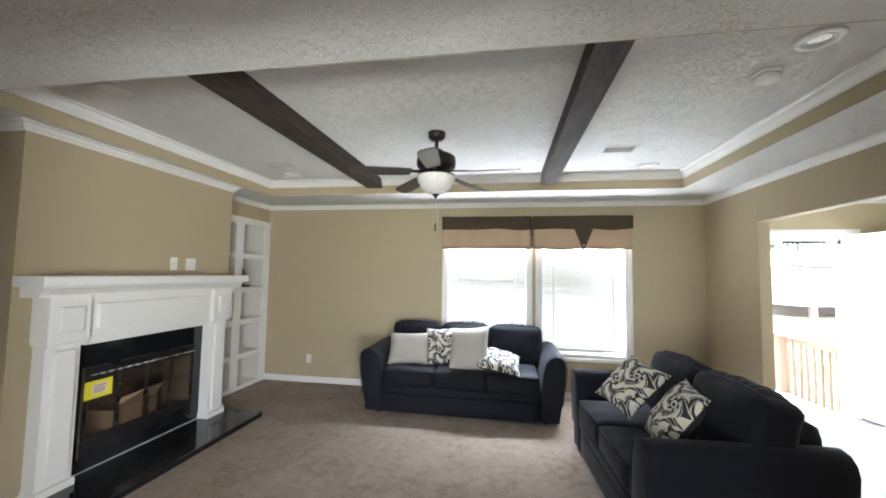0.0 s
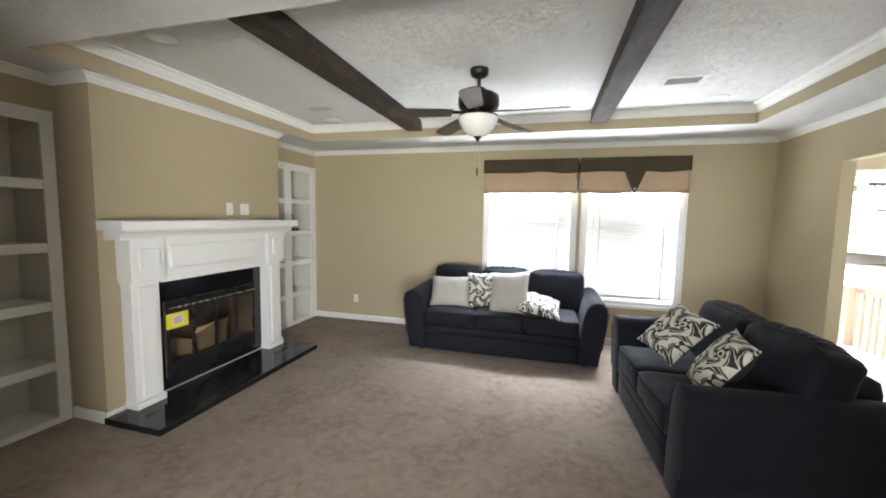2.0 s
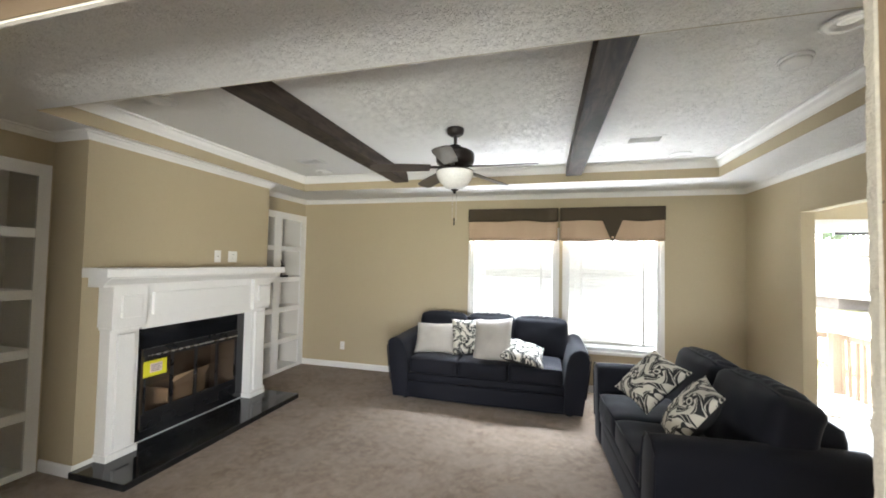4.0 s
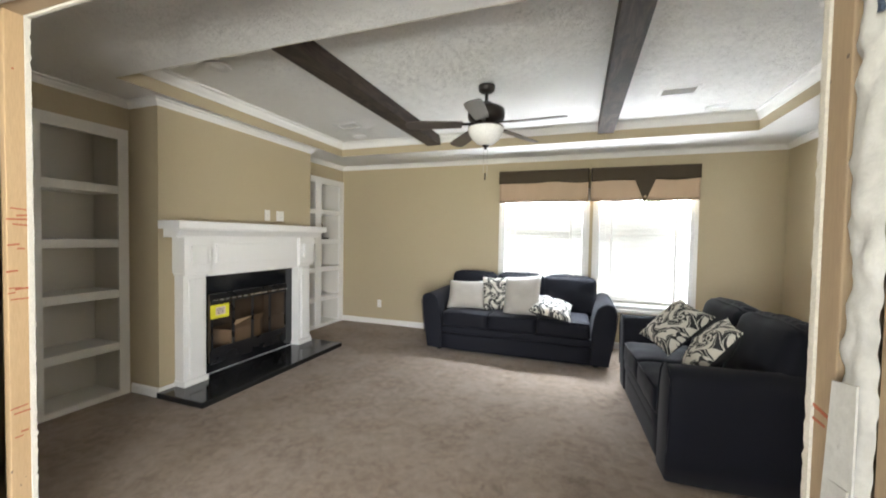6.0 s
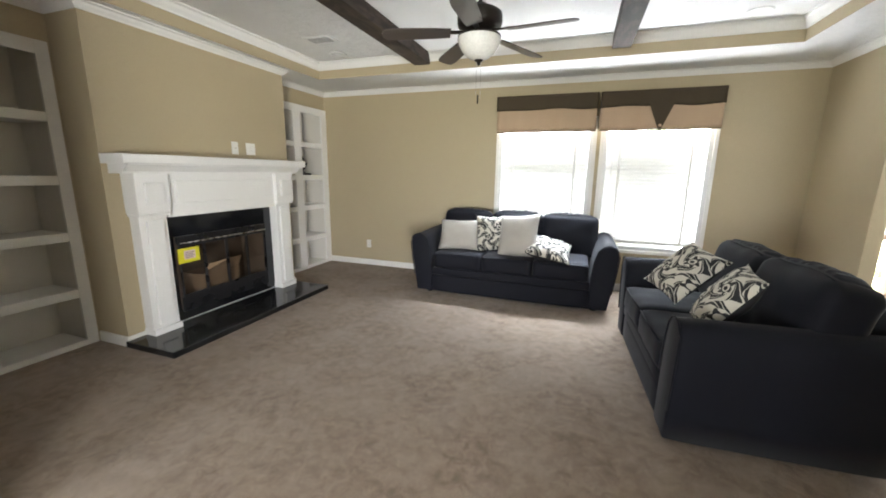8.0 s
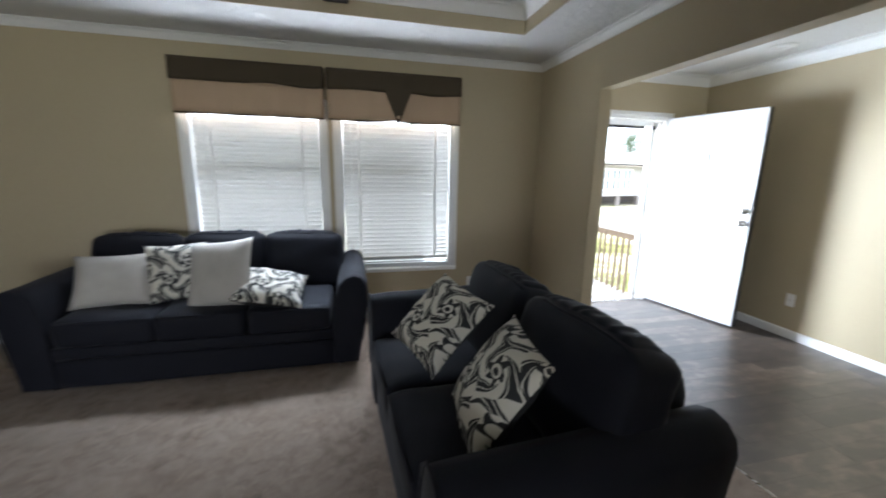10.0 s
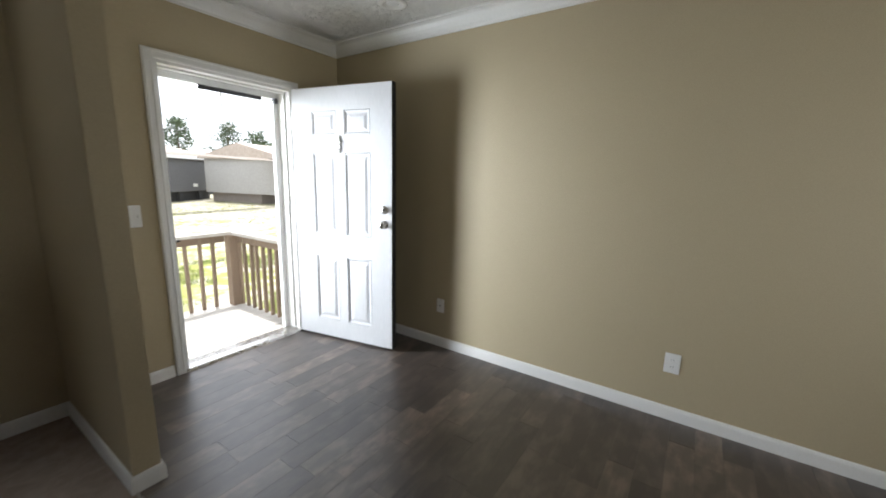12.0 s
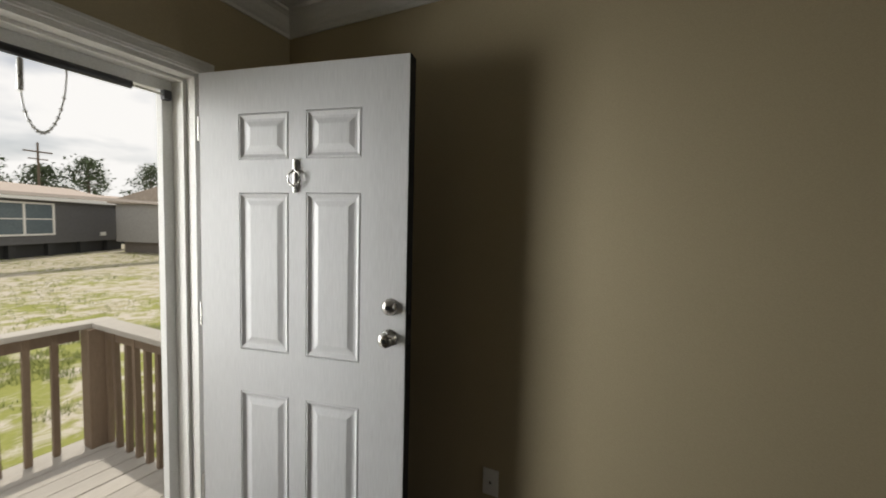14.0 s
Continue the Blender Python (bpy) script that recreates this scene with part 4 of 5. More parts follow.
def vent(x, y):
    v = thing("ceiling_vent", pose(x, y, TZ), "white louvred air register on the ceiling", "vent", "ceiling vents")
    part("frame", boxes([(-0.15, 0.15, -0.10, -0.072, -0.008, -0.001), (-0.15, 0.15, 0.072, 0.10, -0.008, -0.001), (-0.15, -0.122, -0.072, 0.072, -0.008, -0.001), (0.122, 0.15, -0.072, 0.072, -0.008, -0.001)], 0.002), M_PLASTIC, v)
    # grey sheet whose colour stands for the shade between the louvres
    part("backing", box(-0.122, 0.122, -0.072, 0.072, -0.0025, -0.001), M_DUCT_SHADE, v)
    for k in range(9):
        s = part("slat", box(-0.122, 0.122, -0.007, 0.007, -0.001, 0.0005), M_PLASTIC, v)
        s.matrix_local = pose(0, -0.064 + 0.016 * k, -0.006, 35, 0, 0)


vent(1.166, 3.61)
vent(-2.127, 3.70)
sm = thing("smoke_detector", pose(1.587, 2.40, TZ), "round white smoke detector on the ceiling", "smoke detector")
part("base", lathe([(0, -0.001), (0.072, -0.001), (0.072, -0.012), (0.066, -0.016), (0, -0.016)], 28), M_PLASTIC, sm, smooth=True)
part("cover", lathe([(0, -0.016), (0.064, -0.018), (0.064, -0.034), (0.052, -0.046), (0, -0.048)], 28), M_PLASTIC, sm, smooth=True)

# ---- wall plates ----
def plate(name, m, w, h, kind, label):
    p = thing(name, m, label, "outlet" if kind == "outlet" else "switch plate" if kind == "switch" else "wall plate", "wall plates")
    part("cover", box(-w / 2, w / 2, -0.006, -0.0005, -h / 2, h / 2, 0.003), M_PLASTIC, p)
    if kind == "outlet":
        for z in (-0.020, 0.020):
            r = part("receptacle", box(-0.016, 0.016, -0.0085, -0.006, z - 0.014, z + 0.014, 0.002), M_PLASTIC, p)
            for x in (-0.006, 0.006):
                part("slot", box(x - 0.0012, x + 0.0012, -0.0088, -0.0084, z - 0.002, z + 0.006), M_BLACK, r)
    elif kind == "switch":
        for x in (-0.046, 0.0, 0.046) if w > 0.1 else (0.0,):
            t = part("toggle", box(x - 0.005, x + 0.005, -0.014, -0.005, -0.010, 0.010, 0.002), M_PLASTIC, p)
    else:
        part("cap", lathe([(0, 0), (0.006, 0), (0.006, 0.003), (0, 0.003)], 10), M_NICKEL, p).matrix_local = pose(0, -0.006, 0, 90, 0, 0)
    return p


plate("outlet", pose(-2.50, W, 0.318), 0.07, 0.115, "outlet", "white duplex outlet low on the beige wall")
plate("outlet", pose(1.894, W, 0.324), 0.07, 0.115, "outlet", "white duplex outlet low on the beige wall")
plate("outlet", pose(EX, 3.966, 0.352, 0, 0, -90), 0.07, 0.115, "blank", "white cover plate low on the entry wall")
plate("outlet", pose(EX, 2.327, 0.351, 0, 0, -90), 0.08, 0.120, "outlet", "white duplex outlet low on the entry wall")
plate("light_switch", pose(2.947, W, 1.105), 0.125, 0.135, "switch", "white triple switch plate beside the entrance door")
plate("wall_plate", pose(BX, 3.215, 1.58, 0, 0, 90), 0.075, 0.12, "blank", "white cable plate above the mantel")
plate("wall_plate", pose(BX, 3.405, 1.58, 0, 0, 90), 0.115, 0.115, "outlet", "white outlet plate above the mantel")

# ---- sofas ----
def gathered_band(w, d, seed, top):
    """The gathered strip on top of a back cushion: cross pleats along its length."""
    bm = bmesh.new()
    nx_, ny_ = 90, 8
    g_ = []
    for i in range(nx_ + 1):
        u = 2 * i / nx_ - 1
        col = []
        for j in range(ny_ + 1):
            v = 2 * j / ny_ - 1
            ph = u * w * 48 + 3 * noise.noise(Vector((u * 3, seed, v * 0.6)))
            rip = 0.008 * math.sin(ph) * (1 - v * v) * (0.6 + 0.8 * noise.noise(Vector((u * 4, v, seed + 5))))
            edge = min(1.0, (1 - abs(u)) * 9) * min(1.0, (1 - abs(v)) * 4)
            col.append(bm.verts.new((u * w / 2, v * d / 2, top(u * w / 2, v * d / 2) + 0.012 * edge + rip - 0.010 * (1 - edge))))
        g_.append(col)
    for i in range(nx_):
        for j in range(ny_):
            bm.faces.new((g_[i][j], g_[i + 1][j], g_[i + 1][j + 1], g_[i][j + 1]))
    return bm


def crest(ob):
    """Height of a cushion's upper face at a point of its plan."""
    up = [v.co.copy() for v in ob.data.vertices if v.normal.z > 0.4]

    def top(x, y):
        ws = [(math.exp(-((c.x - x) ** 2 + (c.y - y) ** 2) / 0.0006), c.z) for c in up]
        tot = sum(w for w, _ in ws)
        return sum(w * z for w, z in ws) / tot if tot > 1e-12 else 0.2
    return top


def sofa(name, seats, m, label, group, D=0.95, bz=0.665, slid=(0, 0, 0)):
    sw = 0.535
    s = seats * sw / 2
    bw = (2 * s + 0.21) / seats
    so = thing(name, m, label, "sofa", group)
    for k in (-1, 1):
        arm = [(0.035, 0.030), (0.045, 0.330), (0.070, 0.532), (0.100, 0.633), (0.145, 0.677), (0.195, 0.693), (0.250, 0.679), (0.287, 0.643), (0.300, 0.592), (0.282, 0.422), (0.252, 0.211), (0.225, 0.030)]
        bm = bmesh.new()
        ny, rings = 12, []
        for i in range(ny + 1):
            t = i / ny
            y = D * t
            edge = min(t, 1 - t) * ny
            ins = 0.018 if edge < 0.5 else (0.004 if edge < 1.5 else 0.0)
            ring = []
            for u, z in arm:
                cu, cz = 0.16, 0.42
                uu = u + (cu - u) * ins * 1.6
                zz = z + (cz - z) * ins * 0.8
                w = 0.004 * noise.noise(Vector((u * 9 + seats, y * 6, z * 5 + k)))
                ring.append(bm.verts.new((k * (s + uu + w), y, zz + w + (0.012 * t if z > 0.5 else 0))))
            rings.append(ring)
        for a, b in zip(rings, rings[1:]):
            for i in range(len(arm)):
                j = (i + 1) % len(arm)
                bm.faces.new((a[i], a[j], b[j], b[i]))
        bm.faces.new(rings[0])
        bm.faces.new(rings[-1])
        bmesh.ops.recalc_face_normals(bm, faces=bm.faces)
        es = [e for f in bm.faces if len(f.verts) > 4 for e in f.edges]
        bmesh.ops.bevel(bm, geom=list(set(es)), offset=0.014, segments=2, affect="EDGES", profile=0.5)
        ar = part("arm", bm, M_NAVY, so, smooth=True)
        pipe = tube([(k * (s + u), -0.002, z) for u, z in arm[1:-1]], 0.005, 6)
        part("piping", pipe, M_NAVY, ar, smooth=True)
    part("front_rail", soft_box(2 * s + 0.09, 0.07, 0.085, 0.018, 6), M_NAVY, so, smooth=True).location = (0, 0.035, 0.268)
    part("skirt_panel", soft_box(2 * s + 0.14, 0.07, 0.195, 0.02, 6), M_NAVY, so, smooth=True).location = (0, 0.045, 0.124)
    part("base", box(-s - 0.10, s + 0.10, 0.07, D - 0.03, 0.06, 0.30, 0.01), M_NAVY, so)
    part("back_frame", soft_box(2 * s + 0.24, 0.20, 0.72, 0.06, 8, 0.01, 0.004), M_NAVY, so, smooth=True).location = (0, D - 0.10, 0.42)
    for i in range(seats):
        x = (i - (seats - 1) / 2) * (sw + 0.018)
        c = part("seat_cushion", soft_box(sw + 0.016, D - 0.29, 0.185, 0.035, 12, 0.016, 0.007, i * 3.1 + seats), M_NAVY, so, smooth=True)
        c.location = (x, (D - 0.30) / 2, 0.395)
        part("piping", tube([(-sw / 2 + 0.02, 0.145 - D / 2, 0.078), (0, 0.137 - D / 2, 0.084), (sw / 2 - 0.02, 0.145 - D / 2, 0.078)], 0.005, 6), M_NAVY, c, smooth=True)
        b = part("back_cushion", soft_box(bw + 0.010, 0.24, 0.46, 0.055, 16, 0.026, 0.010, i * 5.3 + seats * 2, 0.003), M_NAVY, so, smooth=True)
        top = crest(b)
        part("boxing_band", gathered_band(bw - 0.09, 0.17, i + seats, top), M_NAVY, b, smooth=True)
        for yp in (-0.088, 0.088):
            part("piping", tube([(x_ * (bw / 2 - 0.04), yp, top(x_ * (bw / 2 - 0.04), yp) + 0.003) for x_ in (-1, -0.7, -0.35, 0, 0.35, 0.7, 1)], 0.007, 6), M_NAVY, b, smooth=True)
        b.matrix_local = pose((i - (seats - 1) / 2) * bw + slid[i], D - 0.25 + 0.012 * (i % 2) - 0.65 * slid[i], bz + 0.3 * slid[i], -15, random.uniform(-1.5, 1.5), random.uniform(-2, 2))
    for k in (-1, 1):
        for y in (0.09, D - 0.10):
            part("foot", lathe([(0, 0), (0.032, 0), (0.040, 0.062), (0, 0.062)], 4), M_BLACK, so).location = (k * (s + 0.10), y, 0)
    return so


sofa("sofa", 3, pose(-0.285, 4.20, 0), "dark navy fabric three-seat sofa against the window wall", "living room seating")
sofa("loveseat", 2, pose(0.850, 3.055, 0, 0, 0, -86.9), "dark navy fabric two-seat loveseat facing the fireplace", "living room seating", 0.95, 0.650, (0.035, 0.10))


def throw_pillow(w, h, t, m, mat, label, seed):
    p = part("throw_pillow", pillow(w, h, t, 14, seed), mat, smooth=True)
    if mat is M_DAMASK:
        p.data.materials.append(M_PILLOW_BACK)
        half = len(p.data.polygons) // 2
        for k, f in enumerate(p.data.polygons):
            f.material_index = 0 if k < half else 1
    p.matrix_world = m
    tagged(p, label, "pillow", "throw pillows")


def leaning(centre, along, up):
    """A pose whose x runs along and whose y points up the pillow."""
    x = Vector(along).normalized()
    y = Vector(up)
    y = (y - x * y.dot(x)).normalized()
    z = x.cross(y)
    return Matrix.Translation(centre) @ Matrix((x, y, z)).transposed().to_4x4()


throw_pillow(0.50, 0.38, 0.16, leaning((-0.90, 4.52, 0.655), (1, 0.04, 0.03), (-0.05, 0.16, 0.30)), M_CREAM, "cream linen throw pillow on the sofa", 1)
throw_pillow(0.38, 0.42, 0.13, leaning((-0.51, 4.55, 0.690), (0.9, 0.35, 0.0), (-0.02, 0.14, 0.40)), M_DAMASK, "black and cream damask pillow on the sofa", 2)
throw_pillow(0.46, 0.49, 0.15, leaning((-0.20, 4.40, 0.705), (0.40, -0.10, 0.05), (-0.06, 0.22, 0.42)), M_CREAM, "cream linen throw pillow leaning on the sofa", 3)
throw_pillow(0.47, 0.44, 0.17, leaning((0.13, 4.40, 0.585), (0.46, 0.02, -0.09), (-0.06, 0.40, 0.13)), M_DAMASK, "black and cream damask pillow lying on the sofa", 4)
throw_pillow(0.41, 0.42, 0.15, leaning((1.11, 3.19, 0.735), (0.128, -0.355, -0.055), (0.217, 0.10, 0.240)), M_DAMASK, "black and cream damask pillow on the loveseat", 5)
throw_pillow(0.41, 0.42, 0.15, leaning((1.185, 2.645, 0.712), (-0.12, -0.98, -0.03), (0.568, -0.06, 0.816)), M_DAMASK, "black and cream damask pillow by the loveseat arm", 6)

# ---- entrance door ----
dc = thing("door_frame", pose(0, W, 0), "white painted casing and jamb around the entrance", "door frame")
dc["kind"] = "structure"
part("casing", boxes([(3.098, 3.158, -0.016, -0.0005, 0, 2.105), (4.102, 4.158, -0.016, -0.0005, 0, 2.105), (3.158, 4.102, -0.016, -0.0005, 2.05, 2.105)], 0.003), M_WHITE, dc)
part("casing_bead", boxes([(3.106, 3.116, -0.021, -0.016, 0, 2.097), (3.140, 3.150, -0.020, -0.016, 0, 2.058), (4.110, 4.120, -0.020, -0.016, 0, 2.058), (3.116, 4.15, -0.021, -0.016, 2.088, 2.097), (3.150, 4.11, -0.020, -0.016, 2.058, 2.068)], 0.002), M_WHITE, dc)
part("jamb", boxes([(3.158, 3.180, -0.002, 0.16, 0, 2.052), (4.080, 4.102, -0.002, 0.16, 0, 2.052), (3.180, 4.080, -0.002, 0.16, 2.030, 2.052)], 0.002), M_WHITE, dc)
part("stop", boxes([(3.180, 3.194, 0.055, 0.075, 0.03, 2.03), (4.066, 4.080, 0.055, 0.075, 0.03, 2.03), (3.194, 4.066, 0.055, 0.075, 2.016, 2.03)], 0.002), M_WHITE, dc)
part("threshold", prism([(-0.02, 0.0), (-0.01, 0.018), (0.05, 0.024), (0.17, 0.006), (0.17, -0.06), (-0.02, -0.06)], "x", 3.158, 4.102), M_NICKEL, dc, "pale metal threshold")
for z in (1.03, 1.14):
    part("strike_plate", box(3.1795, 3.1815, 0.008, 0.035, z - 0.035, z + 0.035, 0.001), M_STEELDARK, dc)

sd = thing("storm_door_frame", pose(0, W + 0.16, 0), "white aluminium storm door frame with closer and safety chain", "door frame")
part("side_channel", boxes([(3.165, 3.205, 0.0, 0.045, -0.05, 2.06)], 0.003), M_VINYLW, sd)
part("side_channel", boxes([(4.040, 4.095, 0.0, 0.045, -0.05, 2.06)], 0.003), M_VINYLW, sd)
part("head_channel", box(3.205, 4.040, 0.0, 0.045, 1.985, 2.06, 0.003), M_VINYLW, sd)
clo = part("closer_tube", tube([(3.50, -0.02, 1.965), (3.92, -0.02, 1.965)], 0.016, 12), M_STEELDARK, sd, "black pneumatic closer", smooth=True)
part("closer_rod", tube([(3.92, -0.02, 1.965), (4.05, -0.012, 1.965)], 0.005, 8), M_NICKEL, clo)
part("closer_bracket", box(4.035, 4.065, -0.03, 0.0, 1.945, 1.985, 0.003), M_STEELDARK, clo)
part("closer_end", box(3.46, 3.51, -0.03, -0.002, 1.95, 1.98, 0.003), M_STEELDARK, clo)
links = []
for i in range(27):
    t = i / 26
    drop = 0.165 * (1 - (2 * t - 1) ** 2) ** 0.65
    links.append((3.612 + 0.115 * t, -0.02, 1.845 + 0.085 * t - drop))
chain = part("safety_chain", tube(links, 0.0028, 6), M_VINYLW, sd, "thin pale chain")
for i in range(2, 26, 2):
    part("link", lathe([(0.003, -0.006), (0.0065, 0), (0.003, 0.006)], 6), M_VINYLW, chain).location = links[i]
part("chain_spring", tube([(3.614, -0.02, 1.945), (3.612, -0.02, 1.845)], 0.008, 10), M_NICKEL, sd, "grey spring sleeve")
part("chain_hook", tube([(3.614, -0.02, 1.975), (3.614, -0.02, 1.944)], 0.003, 6), M_NICKEL, sd)
part("chain_hook", tube([(3.727, -0.02, 1.975), (3.727, -0.02, 1.929)], 0.003, 6), M_NICKEL, sd)
part("latch", box(3.203, 3.222, -0.012, 0.012, 0.95, 1.05, 0.003), M_STEELDARK, sd)
part("latch_handle", tube([(3.215, -0.01, 0.90), (3.26, -0.012, 0.90)], 0.007, 8), M_BLACK, sd)


def six_panel_door(m):
    """Closed, the leaf runs along +x from the hinge; its outer face looks to -y."""
    w, h, t = 0.925, 2.025, 0.045
    d = thing("entrance_door", m, "white six-panel entrance door standing open against the wall", "door")
    d["kind"] = "structure"
    cols = [(0.195, 0.430), (0.507, 0.742)]
    rws = [(0.152, 0.710), (0.888, 1.536), (1.667, 1.850)]
    ys = sorted({0.0, w, *[e for c in cols for e in c]})
    zs = sorted({0.0, h, *[e for r in rws for e in r]})
    rowsb = []
    for a, b in zip(ys, ys[1:]):
        for c, e in zip(zs, zs[1:]):
            if (a, b) in cols and (c, e) in rws:
                rowsb.append((a, b, 0.009, t - 0.009, c, e))
            else:
                rowsb.append((a, b, 0.0, t, c, e))
    leaf = part("leaf", boxes(rowsb), M_DOOR, d)
    for a, b in cols:
        for c, e in rws:
            for sg in (-1, 1):
                pb = bmesh.new()

                def inset(k):
                    return [(a + k, c + k), (b - k, c + k), (b - k, e - k), (a + k, e - k)]
                loops = [(inset(0.0005), 0.009), (inset(0.003), 0.0025), (inset(0.008), 0.0), (inset(0.014), 0.004), (inset(0.022), 0.0085), (inset(0.032), 0.008), (inset(0.052), 0.002), (inset(0.056), 0.0015)]
                prev = None
                for lp, dep in loops:
                    yy = dep if sg < 0 else t - dep
                    cur = [pb.verts.new((x, yy + sg * 0.0008, z)) for x, z in lp]
                    if prev:
                        for i in range(4):
                            pb.faces.new((prev[i], prev[(i + 1) % 4], cur[(i + 1) % 4], cur[i]))
                    prev = cur
                pb.faces.new(prev)
                bmesh.ops.recalc_face_normals(pb, faces=pb.faces)
                part("raised_panel", pb, M_DOOR, leaf)
    part("weatherstrip", boxes([(w, w + 0.004, 0.006, t + 0.010, 0, h), (0.0, w, 0.010, t - 0.004, h, h + 0.004), (0, w, 0.008, t - 0.008, -0.012, 0)]), M_RUBBER, d, "black weatherstrip edge")
    for z, knob in ((1.00, True), (1.115, False)):
        nm = "knob" if knob else "deadbolt"
        prof = [(0, -0.052), (0.020, -0.052), (0.027, -0.046), (0.028, -0.036), (0.022, -0.026), (0.012, -0.020), (0.012, -0.008), (0.030, -0.006), (0.032, 0), (0, 0)] if knob else [(0, -0.022), (0.016, -0.022), (0.022, -0.018), (0.030, -0.008), (0.031, 0), (0, 0)]
        k = part(nm, lathe(prof, 24), M_NICKEL, d, "satin nickel " + nm, smooth=True)
        k.matrix_local = pose(w - 0.062, 0.0, z, -90, 0, 0)
        kh = part("keyhole", lathe([(0, 0), (0.009, 0), (0.009, 0.002), (0, 0.002)], 12), M_BLACK, k)
        kh.location.z = -0.0545 if knob else -0.0245
        part("latch_plate", box(w + 0.0042, w + 0.006, 0.010, 0.035, z - 0.028, z + 0.028, 0.001), M_STEELDARK, d)
        part("inner_rose", lathe([(0, 0), (0.031, 0), (0.028, 0.012), (0.013, 0.02), (0.025, 0.04), (0, 0.055)], 20), M_NICKEL, d, smooth=True).matrix_local = pose(w - 0.062, t, z, -90, 0, 0)
    kn = part("knocker", boxes([(-0.006, 0.006, -0.012, -0.001, -0.065, 0.065), (-0.022, 0.022, -0.009, -0.001, 0.010, 0.022)], 0.003), M_NICKEL, d, "small metal knocker with viewer")
    kn.location = (w / 2, 0, 1.600)
    ring = [(0.027 * math.sin(2 * math.pi * i / 18), -0.014, -0.010 + 0.030 * math.cos(2 * math.pi * i / 18)) for i in range(19)]
    part("ring", tube(ring, 0.004, 8), M_NICKEL, kn, smooth=True)
    for z in (0.25, 1.02, 1.80):
        part("hinge", tube([(-0.006, 0.004, z - 0.05), (-0.006, 0.004, z + 0.05)], 0.007, 10), M_NICKEL, d)
    return d


door = six_panel_door(pose(4.082, 5.120, 0.018, 0, 0, -79.0))

# ---- open joint: studs, gypsum edges, wrap ----
def ragged_strip(x0, x1, y0, y1, z0, z1, n, amp, seed, axis="z", sides=(True, True)):
    """A thin upright strip whose y edges are torn."""
    bm = bmesh.new()
    prev = None
    for i in range(n + 1):
        z = z0 + (z1 - z0) * i / n
        ja = amp * noise.noise(Vector((seed, i * 0.83, 1))) + amp * 0.6 * noise.noise(Vector((seed, i * 2.7, 5)))
        jb = amp * noise.noise(Vector((seed + 9, i * 0.83, 1))) + amp * 0.6 * noise.noise(Vector((seed + 9, i * 2.7, 5)))
        ring = [bm.verts.new(p) for p in ((x0, y0 + (ja if sides[0] else 0), z), (x1, y0 + (ja if sides[0] else 0), z), (x1, y1 + (jb if sides[1] else 0), z), (x0, y1 + (jb if sides[1] else 0), z))]
        if prev:
            for k in range(4):
                bm.faces.new((prev[k], prev[(k + 1) % 4], ring[(k + 1) % 4], ring[k]))
        else:
            bm.faces.new(ring)
        prev = ring
    bm.faces.new(prev)
    bmesh.ops.recalc_face_normals(bm, faces=bm.faces)
    return bm


def stud(x0, x1, y0, y1, z0, z1, mat, label, seed):
    s = thing("wall_stud", pose((x0 + x1) / 2, (y0 + y1) / 2, z0), label, "stud", "studs of the open joint")
    hx, hy = (x1 - x0) / 2, (y1 - y0) / 2
    part("board", box(-hx, hx, -hy, hy, 0, z1 - z0, 0.003), mat, s)
    return s, hx, hy


rs = random.Random(4)
for side, xf in ((-1, OX0), (1, OX1)):
    x0, x1 = sorted((xf, xf + side * 0.038))
    living, hx, hy = stud(x0, x1, 0.712, 0.769, 0.0, OZ, M_STUD if side < 0 else M_STUD2, "raw pine stud with red grading stains at the opening", 1)
    kitchen, hx2, hy2 = stud(x0, x1, 0.537, 0.618, 0.0, OZ, M_STUD if side < 0 else M_STUD2, "raw pine stud on the kitchen side of the joint", 2)
    for par, n0 in ((living, 5), (kitchen, 5)):
        for g in range(n0):
            zc = rs.uniform(0.25, 1.6)
            for k in range(rs.randint(2, 5)):
                z = zc + k * rs.uniform(0.012, 0.028)
                y0 = rs.uniform(-0.034, 0.0)
                wln = rs.uniform(0.02, 0.065)
                mk = part("red_stain", box(-0.0005, 0.0005, y0, min(y0 + wln, 0.034), -0.002, 0.002 + 0.003 * rs.random()), M_REDINK, par, "red stain")
                mk.matrix_local = pose(-side * (hx + 0.0006), 0, z, rs.uniform(-8, 8), 0, 0)
        for k in range(9):
            part("knot", lathe([(0, -0.0006), (rs.uniform(0.002, 0.005), -0.0004), (0.001, 0.0006), (0, 0.0006)], 8), M_REDINK if k < 2 else M_TRUNK, par).matrix_local = pose(-side * (hx + 0.0004), rs.uniform(-0.03, 0.03), rs.uniform(0.1, 2.1), 0, 90, 0)
    for y0, y1, sd_ in ((MY - 0.016, MY + 0.001, 3.0), (KY - 0.001, KY + 0.016, 8.0)):
        ge = part("gypsum_edge", ragged_strip(*sorted((xf - side * 0.004, xf + side * 0.012)), y0, y1, 0.0, OZ + 0.01, 150, 0.006, sd_ + side, sides=(y0 < 0.6, y0 > 0.6)), M_GYPSUM)
        tagged(ge, "torn white gypsum board edge at the opening", "drywall edge", "torn drywall edges")

